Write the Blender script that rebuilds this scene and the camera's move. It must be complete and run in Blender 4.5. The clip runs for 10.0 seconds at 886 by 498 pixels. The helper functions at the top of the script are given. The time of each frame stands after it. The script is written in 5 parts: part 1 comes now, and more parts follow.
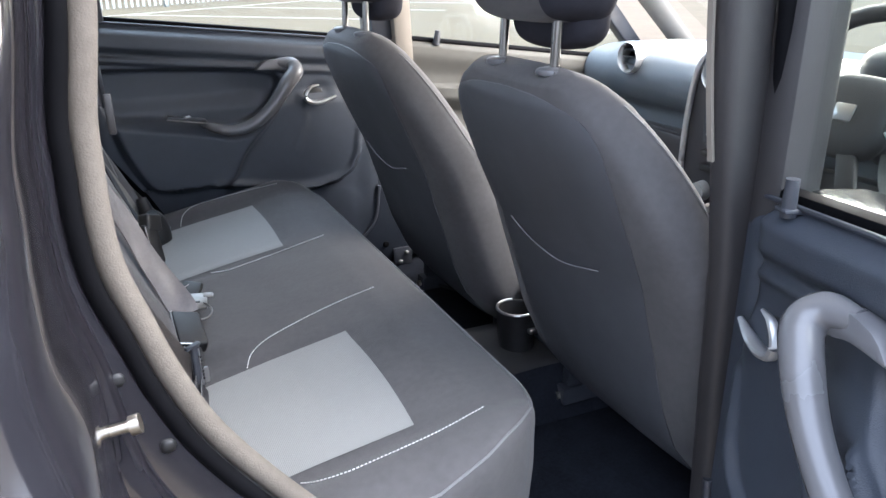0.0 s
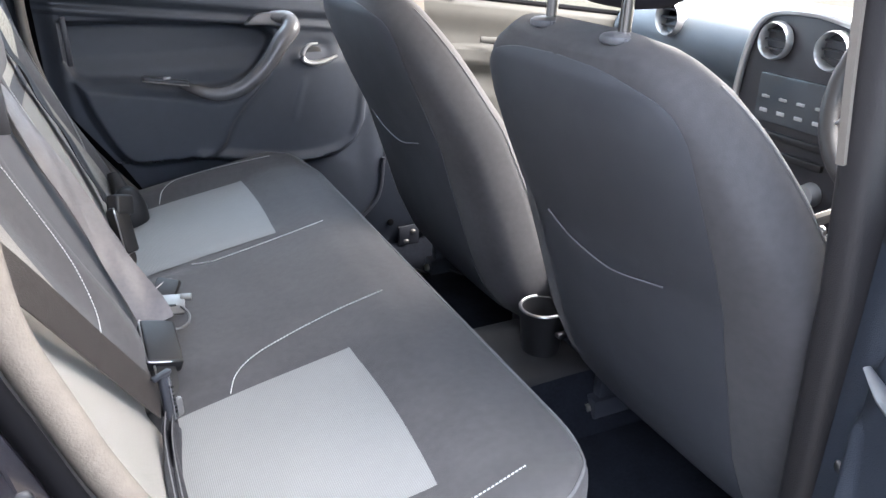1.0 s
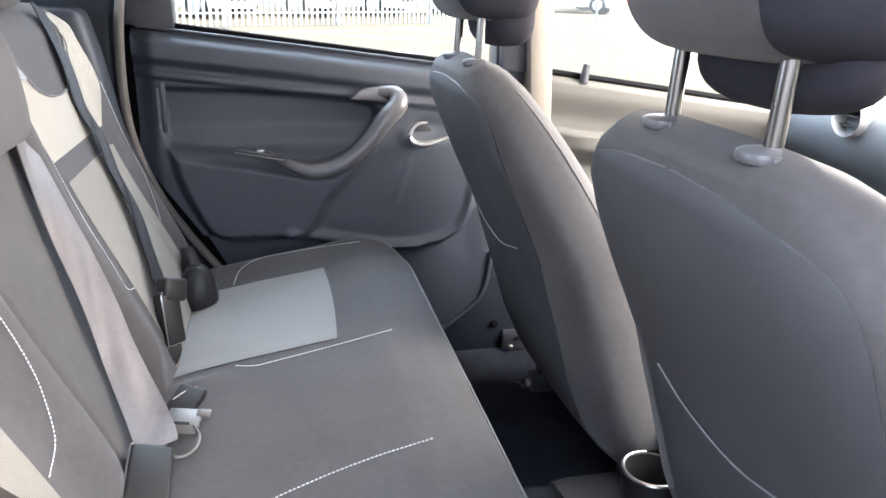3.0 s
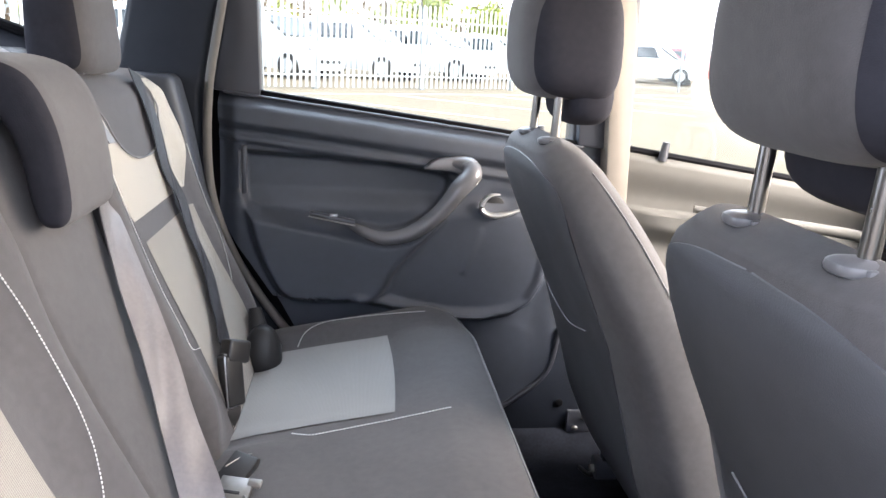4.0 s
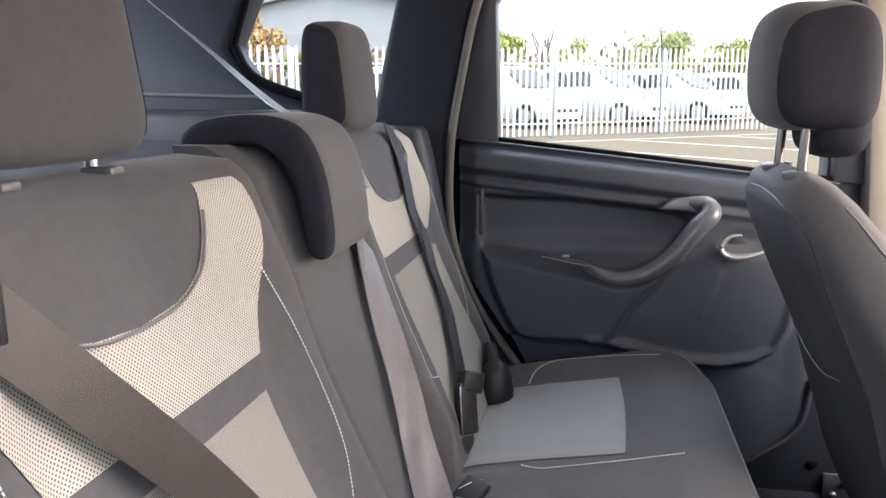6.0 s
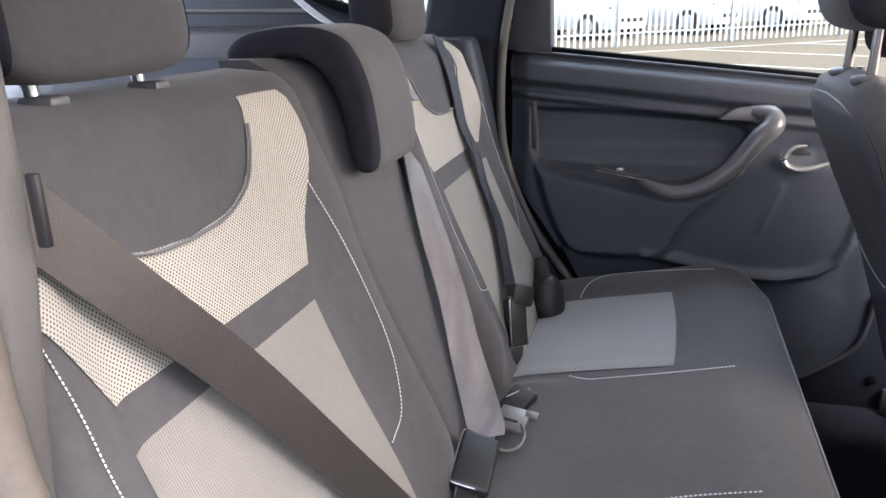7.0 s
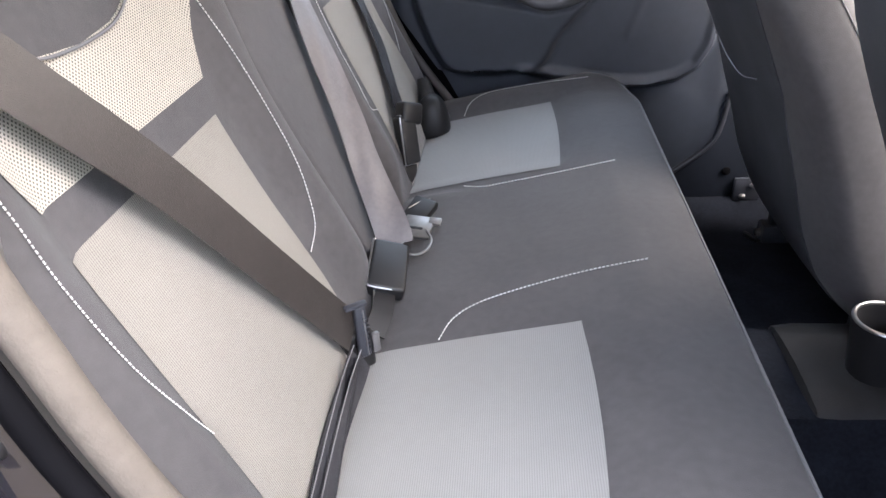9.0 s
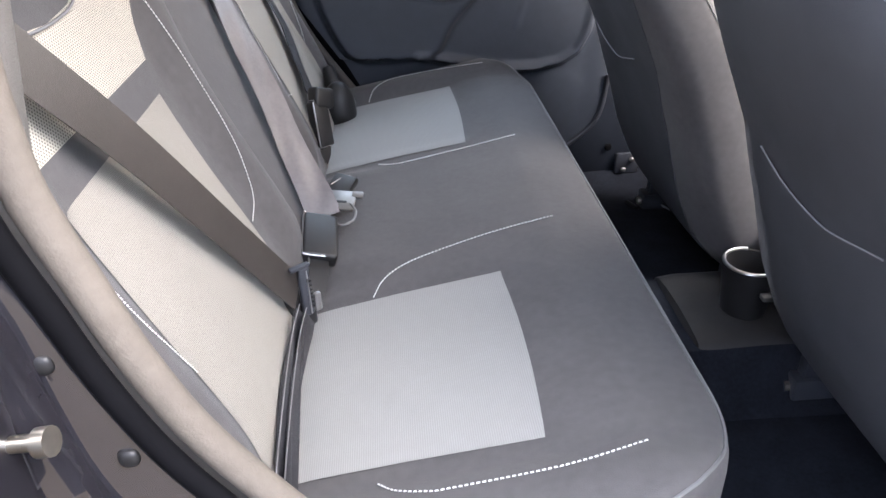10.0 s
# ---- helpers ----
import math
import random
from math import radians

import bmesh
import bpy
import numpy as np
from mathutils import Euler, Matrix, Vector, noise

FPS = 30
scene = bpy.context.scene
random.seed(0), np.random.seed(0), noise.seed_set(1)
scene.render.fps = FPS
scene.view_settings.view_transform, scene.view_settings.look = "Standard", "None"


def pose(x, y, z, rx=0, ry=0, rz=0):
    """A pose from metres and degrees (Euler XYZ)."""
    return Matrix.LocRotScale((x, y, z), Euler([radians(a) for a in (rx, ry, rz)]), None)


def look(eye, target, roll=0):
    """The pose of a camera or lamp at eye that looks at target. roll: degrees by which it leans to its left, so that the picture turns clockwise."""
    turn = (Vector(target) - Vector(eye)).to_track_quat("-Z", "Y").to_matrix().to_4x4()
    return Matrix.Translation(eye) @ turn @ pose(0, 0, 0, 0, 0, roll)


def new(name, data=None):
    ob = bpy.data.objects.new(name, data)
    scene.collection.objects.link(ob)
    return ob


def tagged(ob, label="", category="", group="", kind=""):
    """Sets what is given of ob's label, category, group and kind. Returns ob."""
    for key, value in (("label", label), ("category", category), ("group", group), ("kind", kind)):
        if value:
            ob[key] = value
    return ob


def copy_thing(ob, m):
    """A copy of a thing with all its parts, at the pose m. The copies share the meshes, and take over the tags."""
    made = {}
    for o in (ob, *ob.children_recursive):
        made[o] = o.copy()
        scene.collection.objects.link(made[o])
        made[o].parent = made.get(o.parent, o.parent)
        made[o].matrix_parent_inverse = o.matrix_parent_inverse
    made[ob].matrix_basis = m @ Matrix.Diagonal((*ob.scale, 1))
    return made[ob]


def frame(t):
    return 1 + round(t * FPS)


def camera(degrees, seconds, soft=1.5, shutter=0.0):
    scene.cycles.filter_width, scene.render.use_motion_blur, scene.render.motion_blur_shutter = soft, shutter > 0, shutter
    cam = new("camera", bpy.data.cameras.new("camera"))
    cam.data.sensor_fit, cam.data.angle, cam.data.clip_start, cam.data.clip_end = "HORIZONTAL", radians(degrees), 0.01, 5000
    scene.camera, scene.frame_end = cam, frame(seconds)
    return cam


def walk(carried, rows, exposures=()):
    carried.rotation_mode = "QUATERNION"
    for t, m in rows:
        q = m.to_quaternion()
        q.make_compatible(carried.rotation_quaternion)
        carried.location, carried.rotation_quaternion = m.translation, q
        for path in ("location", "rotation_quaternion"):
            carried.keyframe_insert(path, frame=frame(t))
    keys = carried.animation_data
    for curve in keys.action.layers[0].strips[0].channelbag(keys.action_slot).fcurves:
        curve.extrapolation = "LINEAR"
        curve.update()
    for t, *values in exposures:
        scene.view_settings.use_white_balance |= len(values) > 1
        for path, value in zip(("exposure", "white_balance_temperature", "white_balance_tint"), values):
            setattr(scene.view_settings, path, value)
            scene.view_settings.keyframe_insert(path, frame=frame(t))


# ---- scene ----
cam = camera(61.7, 10.0)
PATH = [
    (0, (0.182, -1.273, 1.303), (0.96, 0.424, 0.584), -0.6),
    (0.5, (0.211, -1.162, 1.288), (0.988, 0.509, 0.512), -0.2),
    (1, (0.236, -1.058, 1.283), (1.007, 0.593, 0.459), 0.5),
    (1.5, (0.284, -0.977, 1.269), (1.011, 0.685, 0.429), 2.2),
    (2, (0.338, -0.912, 1.265), (0.982, 0.795, 0.446), 3.0),
    (2.5, (0.378, -0.868, 1.269), (0.925, 0.898, 0.506), 3.1),
    (2.7, (0.396, -0.866, 1.264), (0.888, 0.934, 0.546), 2.3),
    (4, (0.418, -0.837, 1.282), (0.655, 1.084, 0.777), 3.3),
    (4.5, (0.42, -0.842, 1.276), (0.506, 1.106, 0.829), 2.2),
    (5, (0.424, -0.85, 1.276), (0.34, 1.105, 0.862), 1.3),
    (5.5, (0.426, -0.861, 1.276), (0.177, 1.084, 0.884), 0.5),
    (5.7, (0.422, -0.868, 1.275), (0.113, 1.07, 0.893), 0.1),
    (6.8, (0.441, -0.871, 1.275), (-0.089, 0.976, 0.718), -1.2),
    (7, (0.441, -0.869, 1.269), (-0.095, 0.959, 0.66), -1.7),
    (7.5, (0.441, -0.869, 1.252), (-0.073, 0.915, 0.508), -2.6),
    (8, (0.439, -0.877, 1.24), (-0.017, 0.868, 0.375), -3.1),
    (8.5, (0.425, -0.889, 1.232), (0.089, 0.838, 0.282), -3.2),
    (9, (0.408, -0.912, 1.232), (0.225, 0.816, 0.242), -3.0),
    (9.5, (0.383, -0.944, 1.234), (0.36, 0.783, 0.226), -2.2),
    (10, (0.362, -1.011, 1.241), (0.477, 0.714, 0.236), -1.3),
]
walk(cam, [(t, look(eye, target, roll)) for t, eye, target, roll in PATH], exposures=[(0, 2.32, 5380, 12), (1.0, 2.65, 5450, 13), (2.5, 2.95, 5600, 13), (4.0, 2.8, 5750, 15), (4.5, 2.5, 5830, 16), (5.5, 2.2, 5880, 17), (7.0, 2.15, 5670, 18), (8.5, 2.35, 5650, 17), (10, 2.55, 5580, 16)])

# ---- world and light ----
SUN_EL, SUN_AZ = radians(50), radians(-35)      # elevation; direction of the sun in the plan, from +x towards +y
world = bpy.data.worlds.new("sky")
scene.world = world
world.use_nodes = True
wn = world.node_tree
sky = wn.nodes.new("ShaderNodeTexSky")
sky.sky_type, sky.sun_disc = "NISHITA", False
sky.sun_elevation, sky.sun_rotation = SUN_EL, radians(90) - SUN_AZ
sky.dust_density, sky.air_density = 7.0, 1.0
wn.nodes["Background"].inputs["Strength"].default_value = 0.15
veil = wn.nodes.new("ShaderNodeMix")        # thin bright cloud over the blue
veil.data_type = "RGBA"
veil.inputs["Factor"].default_value = 0.55
veil.inputs["B"].default_value = (8.2, 8.1, 8.0, 1)
wn.links.new(sky.outputs["Color"], veil.inputs["A"])
wn.links.new(veil.outputs["Result"], wn.nodes["Background"].inputs["Color"])
sun = new("sun", bpy.data.lights.new("sun", "SUN"))
sun.data.energy, sun.data.angle, sun.data.color = 1.0, radians(30), (1.0, 0.90, 0.76)
sun.matrix_world = look((20 * math.cos(SUN_AZ) * math.cos(SUN_EL), 20 * math.sin(SUN_AZ) * math.cos(SUN_EL), 20 * math.sin(SUN_EL)), (0, 0, 0))



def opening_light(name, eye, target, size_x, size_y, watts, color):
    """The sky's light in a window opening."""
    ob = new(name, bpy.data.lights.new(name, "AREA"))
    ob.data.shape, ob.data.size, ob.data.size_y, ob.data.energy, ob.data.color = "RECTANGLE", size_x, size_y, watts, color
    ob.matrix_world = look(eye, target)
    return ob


opening_light("windscreen_light", (1.74, 0, 1.29), (0.50, 0, 0.90), 1.25, 0.85, 13.5, (1.0, 0.80, 0.57))
opening_light("rear_window_light", (-0.985, 0, 1.40), (0.4, 0, 0.95), 1.05, 0.26, 2.2, (0.92, 0.96, 1.0))


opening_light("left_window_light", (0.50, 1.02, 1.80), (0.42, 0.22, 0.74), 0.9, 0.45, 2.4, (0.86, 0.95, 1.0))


# ---- materials ----
def material(name, color, rough=0.6, metal=0.0, vary=0.12, scale=40.0, bump=0.0, bump_scale=400.0, coat=0.0, stain=0.0, sheen=0.0):
    m = bpy.data.materials.new(name)
    m.use_nodes = True
    nt, b = m.node_tree, m.node_tree.nodes["Principled BSDF"]
    b.inputs["Roughness"].default_value, b.inputs["Metallic"].default_value = rough, metal
    b.inputs["Coat Weight"].default_value, b.inputs["Sheen Weight"].default_value = coat, sheen
    tc = nt.nodes.new("ShaderNodeTexCoord")
    n1 = nt.nodes.new("ShaderNodeTexNoise")
    n1.inputs["Scale"].default_value, n1.inputs["Detail"].default_value = scale, 5
    n2 = nt.nodes.new("ShaderNodeTexNoise")
    n2.inputs["Scale"].default_value, n2.inputs["Detail"].default_value = scale / 9, 3
    for n in (n1, n2):
        nt.links.new(tc.outputs["Object"], n.inputs["Vector"])
    add = nt.nodes.new("ShaderNodeMath")
    add.operation = "ADD"
    nt.links.new(n1.outputs["Fac"], add.inputs[0])
    nt.links.new(n2.outputs["Fac"], add.inputs[1])
    mr = nt.nodes.new("ShaderNodeMapRange")
    mr.inputs["From Min"].default_value, mr.inputs["From Max"].default_value = 0.6, 1.4
    nt.links.new(add.outputs[0], mr.inputs["Value"])
    mix = nt.nodes.new("ShaderNodeMix")
    mix.data_type = "RGBA"
    mix.inputs["A"].default_value = (*[c * (1 - vary) for c in color], 1)
    mix.inputs["B"].default_value = (*[min(1, c * (1 + vary)) for c in color], 1)
    nt.links.new(mr.outputs[0], mix.inputs["Factor"])
    nt.links.new(mix.outputs["Result"], b.inputs["Base Color"])
    if stain:
        n3 = nt.nodes.new("ShaderNodeTexNoise")
        n3.inputs["Scale"].default_value, n3.inputs["Detail"].default_value = scale / 3, 6
        nt.links.new(tc.outputs["Object"], n3.inputs["Vector"])
        mr3 = nt.nodes.new("ShaderNodeMapRange")
        mr3.inputs["To Min"].default_value, mr3.inputs["To Max"].default_value = max(0.03, rough - stain), min(1, rough + stain)
        nt.links.new(n3.outputs["Fac"], mr3.inputs["Value"])
        nt.links.new(mr3.outputs[0], b.inputs["Roughness"])
    if bump:
        nb = nt.nodes.new("ShaderNodeTexNoise")
        nb.inputs["Scale"].default_value, nb.inputs["Detail"].default_value = bump_scale, 2
        nt.links.new(tc.outputs["Object"], nb.inputs["Vector"])
        bp = nt.nodes.new("ShaderNodeBump")
        bp.inputs["Strength"].default_value, bp.inputs["Distance"].default_value = bump, 0.001
        nt.links.new(nb.outputs["Fac"], bp.inputs["Height"])
        nt.links.new(bp.outputs["Normal"], b.inputs["Normal"])
    return m


def woven(name, light, dark, turn, period, across=0.0, low=0.35, high=0.6, holes=False):
    """A ribbed cloth: light ribs with dark gaps, and, where across is set, cross threads that break them into dots; holes: rows of staggered dark holes."""
    m = material(name, light, 0.85, vary=0.06, scale=60, sheen=0.1)
    nt, b = m.node_tree, m.node_tree.nodes["Principled BSDF"]
    old = b.inputs["Base Color"].links[0].from_socket
    tc = nt.nodes.new("ShaderNodeTexCoord")
    mp = nt.nodes.new("ShaderNodeMapping")
    mp.inputs["Rotation"].default_value = (radians(45) if holes else 0, 0, turn)
    nt.links.new(tc.outputs["Object"], mp.inputs["Vector"])
    heights = []
    for axis, size in (("X", period), ("Z", across)):
        if not size:
            continue
        w = nt.nodes.new("ShaderNodeTexWave")
        w.bands_direction = axis
        w.inputs["Scale"].default_value = 0.314 / size
        w.inputs["Distortion"].default_value, w.inputs["Detail Scale"].default_value = 0.08, 3.0
        nt.links.new(mp.outputs[0], w.inputs["Vector"])
        heights.append(w.outputs["Fac"])
    h = heights[0]
    if holes:
        mx = nt.nodes.new("ShaderNodeMath")
        mx.operation = "MAXIMUM"
        nt.links.new(heights[0], mx.inputs[0])
        nt.links.new(heights[1], mx.inputs[1])
        h = mx.outputs[0]
    elif len(heights) > 1:
        mx = nt.nodes.new("ShaderNodeMath")
        mx.operation = "MULTIPLY_ADD"
        nt.links.new(heights[1], mx.inputs[0])
        mx.inputs[1].default_value = 0.20
        half = nt.nodes.new("ShaderNodeMath")
        half.operation = "MULTIPLY"
        nt.links.new(heights[0], half.inputs[0])
        half.inputs[1].default_value = 0.86
        nt.links.new(half.outputs[0], mx.inputs[2])
        h = mx.outputs[0]
    mr = nt.nodes.new("ShaderNodeMapRange")
    mr.inputs["From Min"].default_value, mr.inputs["From Max"].default_value = low, high
    nt.links.new(h, mr.inputs["Value"])
    mix = nt.nodes.new("ShaderNodeMix")
    mix.data_type = "RGBA"
    mix.inputs["A"].default_value = (*dark, 1)
    nt.links.new(old, mix.inputs["B"])
    nt.links.new(mr.outputs[0], mix.inputs["Factor"])
    nt.links.new(mix.outputs["Result"], b.inputs["Base Color"])
    bp = nt.nodes.new("ShaderNodeBump")
    bp.inputs["Strength"].default_value, bp.inputs["Distance"].default_value = 0.3, 0.0006
    nt.links.new(h, bp.inputs["Height"])
    nt.links.new(bp.outputs["Normal"], b.inputs["Normal"])
    return m


def glass_material(name, tint):
    m = bpy.data.materials.new(name)
    m.use_nodes = True
    nt = m.node_tree
    b = nt.nodes["Principled BSDF"]
    nt.nodes.remove(b)
    tr = nt.nodes.new("ShaderNodeBsdfTransparent")
    tr.inputs["Color"].default_value = (*tint, 1)
    gl = nt.nodes.new("ShaderNodeBsdfGlossy")
    gl.inputs["Roughness"].default_value = 0.02
    lw = nt.nodes.new("ShaderNodeLayerWeight")
    pw = nt.nodes.new("ShaderNodeMath")
    pw.operation, pw.inputs[1].default_value = "POWER", 5.0
    nt.links.new(lw.outputs["Facing"], pw.inputs[0])
    fr = nt.nodes.new("ShaderNodeMath")
    fr.operation, fr.inputs[1].default_value, fr.inputs[2].default_value = "MULTIPLY_ADD", 0.6, 0.03
    nt.links.new(pw.outputs[0], fr.inputs[0])
    mx = nt.nodes.new("ShaderNodeMixShader")
    nt.links.new(fr.outputs[0], mx.inputs[0])
    nt.links.new(tr.outputs[0], mx.inputs[1])
    nt.links.new(gl.outputs[0], mx.inputs[2])
    nt.links.new(mx.outputs[0], nt.nodes["Material Output"].inputs["Surface"])
    return m


CLOTH = material("charcoal_cloth", (0.078, 0.075, 0.077), 0.8, vary=0.15, scale=90, bump=0.35, bump_scale=900, sheen=0.12)
VINYL = material("navy_grey_vinyl", (0.080, 0.083, 0.093), 0.46, vary=0.10, scale=30, bump=0.3, bump_scale=700, stain=0.08)
PATCH = woven("grey_insert_cloth", (0.265, 0.263, 0.257), (0.228, 0.226, 0.221), 0.0, 0.0022)
PATCH_BACK = woven("grey_back_insert_cloth", (0.275, 0.256, 0.226), (0.165, 0.153, 0.135), radians(90), 0.0024, 0.0024, 0.15, 0.5)
MESH = woven("open_mesh_cloth", (0.47, 0.44, 0.375), (0.07, 0.065, 0.058), radians(90), 0.0030, 0.0030, 0.30, 0.66, True)
CLOTH_DARK = material("black_side_cloth", (0.028, 0.028, 0.035), 0.85, vary=0.15, scale=90, bump=0.3, bump_scale=900)
PILLAR_DARK = material("dark_brown_grey_plastic", (0.030, 0.028, 0.029), 0.5, vary=0.08, scale=50, bump=0.4, bump_scale=700)
# pillar plastic with the shade of the far side put into its colour
PILLAR_SHADED = material("shaded_pillar_plastic", (0.016, 0.019, 0.026), 0.42, vary=0.1, scale=50, bump=0.4, bump_scale=700)
THREAD = material("white_thread", (0.70, 0.70, 0.69), 0.8, vary=0.05, scale=300)
ELASTIC = material("pale_elastic", (0.22, 0.22, 0.235), 0.7, vary=0.1, scale=200)
PIPING = material("grey_piping", (0.16, 0.16, 0.165), 0.6, vary=0.1, scale=200)
TRIM = material("dark_grained_plastic", (0.043, 0.050, 0.065), 0.45, vary=0.1, scale=50, bump=0.5, bump_scale=700, stain=0.08)
TRIM_SMOOTH = material("smooth_dark_plastic", (0.040, 0.043, 0.053), 0.36, vary=0.1, scale=30, stain=0.1)
GRIP = material("grey_pull_plastic", (0.13, 0.13, 0.138), 0.3, vary=0.1, scale=30, stain=0.06)
SATIN = material("satin_grey_plastic", (0.16, 0.16, 0.168), 0.27, 0.2, vary=0.03, scale=30, stain=0.02)
BLACK = material("black_plastic", (0.012, 0.012, 0.013), 0.48, vary=0.2, scale=80, stain=0.1)
# on the near pillar and infill: lighter copy, daylight from the open door painted in
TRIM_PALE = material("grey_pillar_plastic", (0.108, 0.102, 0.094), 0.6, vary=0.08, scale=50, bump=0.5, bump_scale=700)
RUBBER = material("black_rubber", (0.004, 0.004, 0.005), 0.7, vary=0.2, scale=60, stain=0.1)
PLUSH = material("grey_plush_seal", (0.125, 0.108, 0.089), 0.85, vary=0.15, scale=120, bump=0.5, bump_scale=500)
PILLAR = material("lit_beige_pillar_trim", (0.22, 0.195, 0.165), 0.6, vary=0.06, scale=40, bump=0.3, bump_scale=700)
HEADLINER = material("pale_headliner", (0.62, 0.61, 0.58), 0.9, vary=0.06, scale=80, bump=0.3, bump_scale=600)
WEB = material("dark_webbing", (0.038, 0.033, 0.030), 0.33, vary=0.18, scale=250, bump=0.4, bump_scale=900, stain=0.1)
# middle belt: webbing paled to carry the reflection on it
WEB_SHEEN = material("sheen_webbing", (0.145, 0.135, 0.138), 0.34, vary=0.15, scale=200, bump=0.4, bump_scale=900, stain=0.12)
# tucked lap webbing and far belt: darker copy with the shade in its colour
WEB_DARK = material("shaded_webbing", (0.018, 0.018, 0.022), 0.55, vary=0.2, scale=250, bump=0.4, bump_scale=900, stain=0.1)
CHROME = material("satin_chrome", (0.45, 0.45, 0.46), 0.30, 1.0, vary=0.05, scale=60, stain=0.08)
POST = material("post_metal", (0.20, 0.195, 0.19), 0.3, 1.0, vary=0.08, scale=60, stain=0.08)
TONGUE = material("worn_tongue_steel", (0.26, 0.25, 0.24), 0.42, 0.9, vary=0.15, scale=120, stain=0.1)
STEEL = material("zinc_steel", (0.62, 0.58, 0.50), 0.3, 1.0, vary=0.15, scale=120, stain=0.1)
CARPET = material("black_carpet", (0.015, 0.017, 0.023), 0.95, vary=0.35, scale=160, bump=1.0, bump_scale=500)
TUNNEL = material("worn_floor_plastic", (0.025, 0.024, 0.024), 0.6, vary=0.2, scale=30, bump=0.4, bump_scale=400, stain=0.12)
PAINT = material("dark_mauve_paint", (0.015, 0.0142, 0.0175), 0.32, 0.0, vary=0.15, scale=30, coat=1.0, stain=0.06)
# dark door plastic, lightened to carry the sun's glare through the windscreen
DOOR_LIT = material("door_lit_plastic", (0.082, 0.079, 0.071), 0.8, vary=0.06, scale=40, bump=0.4, bump_scale=600)
# dash colour raised and blued for the reflection from the windscreen
DASH = material("dash_plastic", (0.115, 0.135, 0.158), 0.5, vary=0.06, scale=40, bump=0.4, bump_scale=600)
DASH_DARK = material("dash_dark_plastic", (0.035, 0.035, 0.04), 0.4, vary=0.1, scale=40, stain=0.08)
SILVER = material("silver_trim", (0.50, 0.51, 0.52), 0.35, 0.7, vary=0.06, scale=60, stain=0.05)
SCREEN = material("screen_glass", (0.06, 0.07, 0.08), 0.15, vary=0.1, scale=20)
GLASS = glass_material("window_glass", (0.88, 0.92, 0.90))
ASPHALT = material("pale_asphalt", (0.118, 0.090, 0.054), 0.9, vary=0.18, scale=14, bump=0.6, bump_scale=60)
LINE_PAINT = material("worn_line_paint", (0.55, 0.54, 0.50), 0.8, vary=0.25, scale=20)
FENCE_STEEL = material("galvanised_steel", (0.42, 0.43, 0.43), 0.5, 0.3, vary=0.1, scale=6, stain=0.1)
FENCE_GREY = material("weathered_steel", (0.30, 0.31, 0.32), 0.55, 0.3, vary=0.12, scale=6)
TYRE = material("tyre_rubber", (0.02, 0.02, 0.02), 0.8)
BARK = material("bark", (0.10, 0.075, 0.055), 0.9, vary=0.3, scale=12, bump=0.8, bump_scale=40)
LEAF = material("green_leaves", (0.24, 0.27, 0.05), 0.6, vary=0.5, scale=2.5)
LEAF_BROWN = material("autumn_leaves", (0.40, 0.27, 0.12), 0.6, vary=0.5, scale=2.5)
LEAF_DULL = material("dull_hedge_leaves", (0.12, 0.085, 0.05), 0.7, vary=0.4, scale=1.5)
ROOF_SHEET = material("grey_roof_sheet", (0.26, 0.27, 0.28), 0.6, vary=0.08, scale=1.5)
HILL = material("far_hill", (0.10, 0.11, 0.08), 0.95, vary=0.3, scale=0.05)


for dull, level in ((PILLAR_SHADED, 0.2), (TRIM, 0.5), (CLOTH, 0.25), (CARPET, 0.1), (RUBBER, 0.06), (CLOTH_DARK, 0.08), (PAINT, 0.15)):
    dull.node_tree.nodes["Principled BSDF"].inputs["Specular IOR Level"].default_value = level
PAINT.node_tree.nodes["Principled BSDF"].inputs["Coat IOR"].default_value = 1.8
PAINT.node_tree.nodes["Principled BSDF"].inputs["Coat Roughness"].default_value = 0.10


def car_paint(name, color):
    m = material(name, color, 0.3, vary=0.03, scale=3, coat=0.7)
    return m


# ---- building tools ----
BASES = {}


def thing(name, base, label, category, group="", kind=""):
    ob = new(name)
    ob.location = base
    ob.empty_display_size = 0.05
    BASES[ob.name] = Vector(base)
    return tagged(ob, label, category, group, kind)


def finish(bm, name, mat, angle=38, smooth=True):
    bmesh.ops.recalc_face_normals(bm, faces=bm.faces)
    me = bpy.data.meshes.new(name)
    for f in bm.faces:
        f.smooth = smooth
    bm.to_mesh(me)
    bm.free()
    if smooth:
        me.set_sharp_from_angle(angle=radians(angle))
    me.materials.append(mat)
    return me


def part(name, bm, mat, parent, label="", angle=38, smooth=True):
    """Links a bmesh given in world coordinates as one mesh object under a thing or a part."""
    base = BASES[parent.name]
    bmesh.ops.translate(bm, verts=bm.verts, vec=-base)
    ob = new(name, finish(bm, name, mat, angle, smooth))
    ob.parent = parent
    BASES[ob.name] = base
    return tagged(ob, label)


def single(name, bm, mat, label, category, kind="", group="", angle=38, smooth=True):
    ob = new(name, finish(bm, name, mat, angle, smooth))
    BASES[ob.name] = Vector((0, 0, 0))
    return tagged(ob, label, category, group, kind)


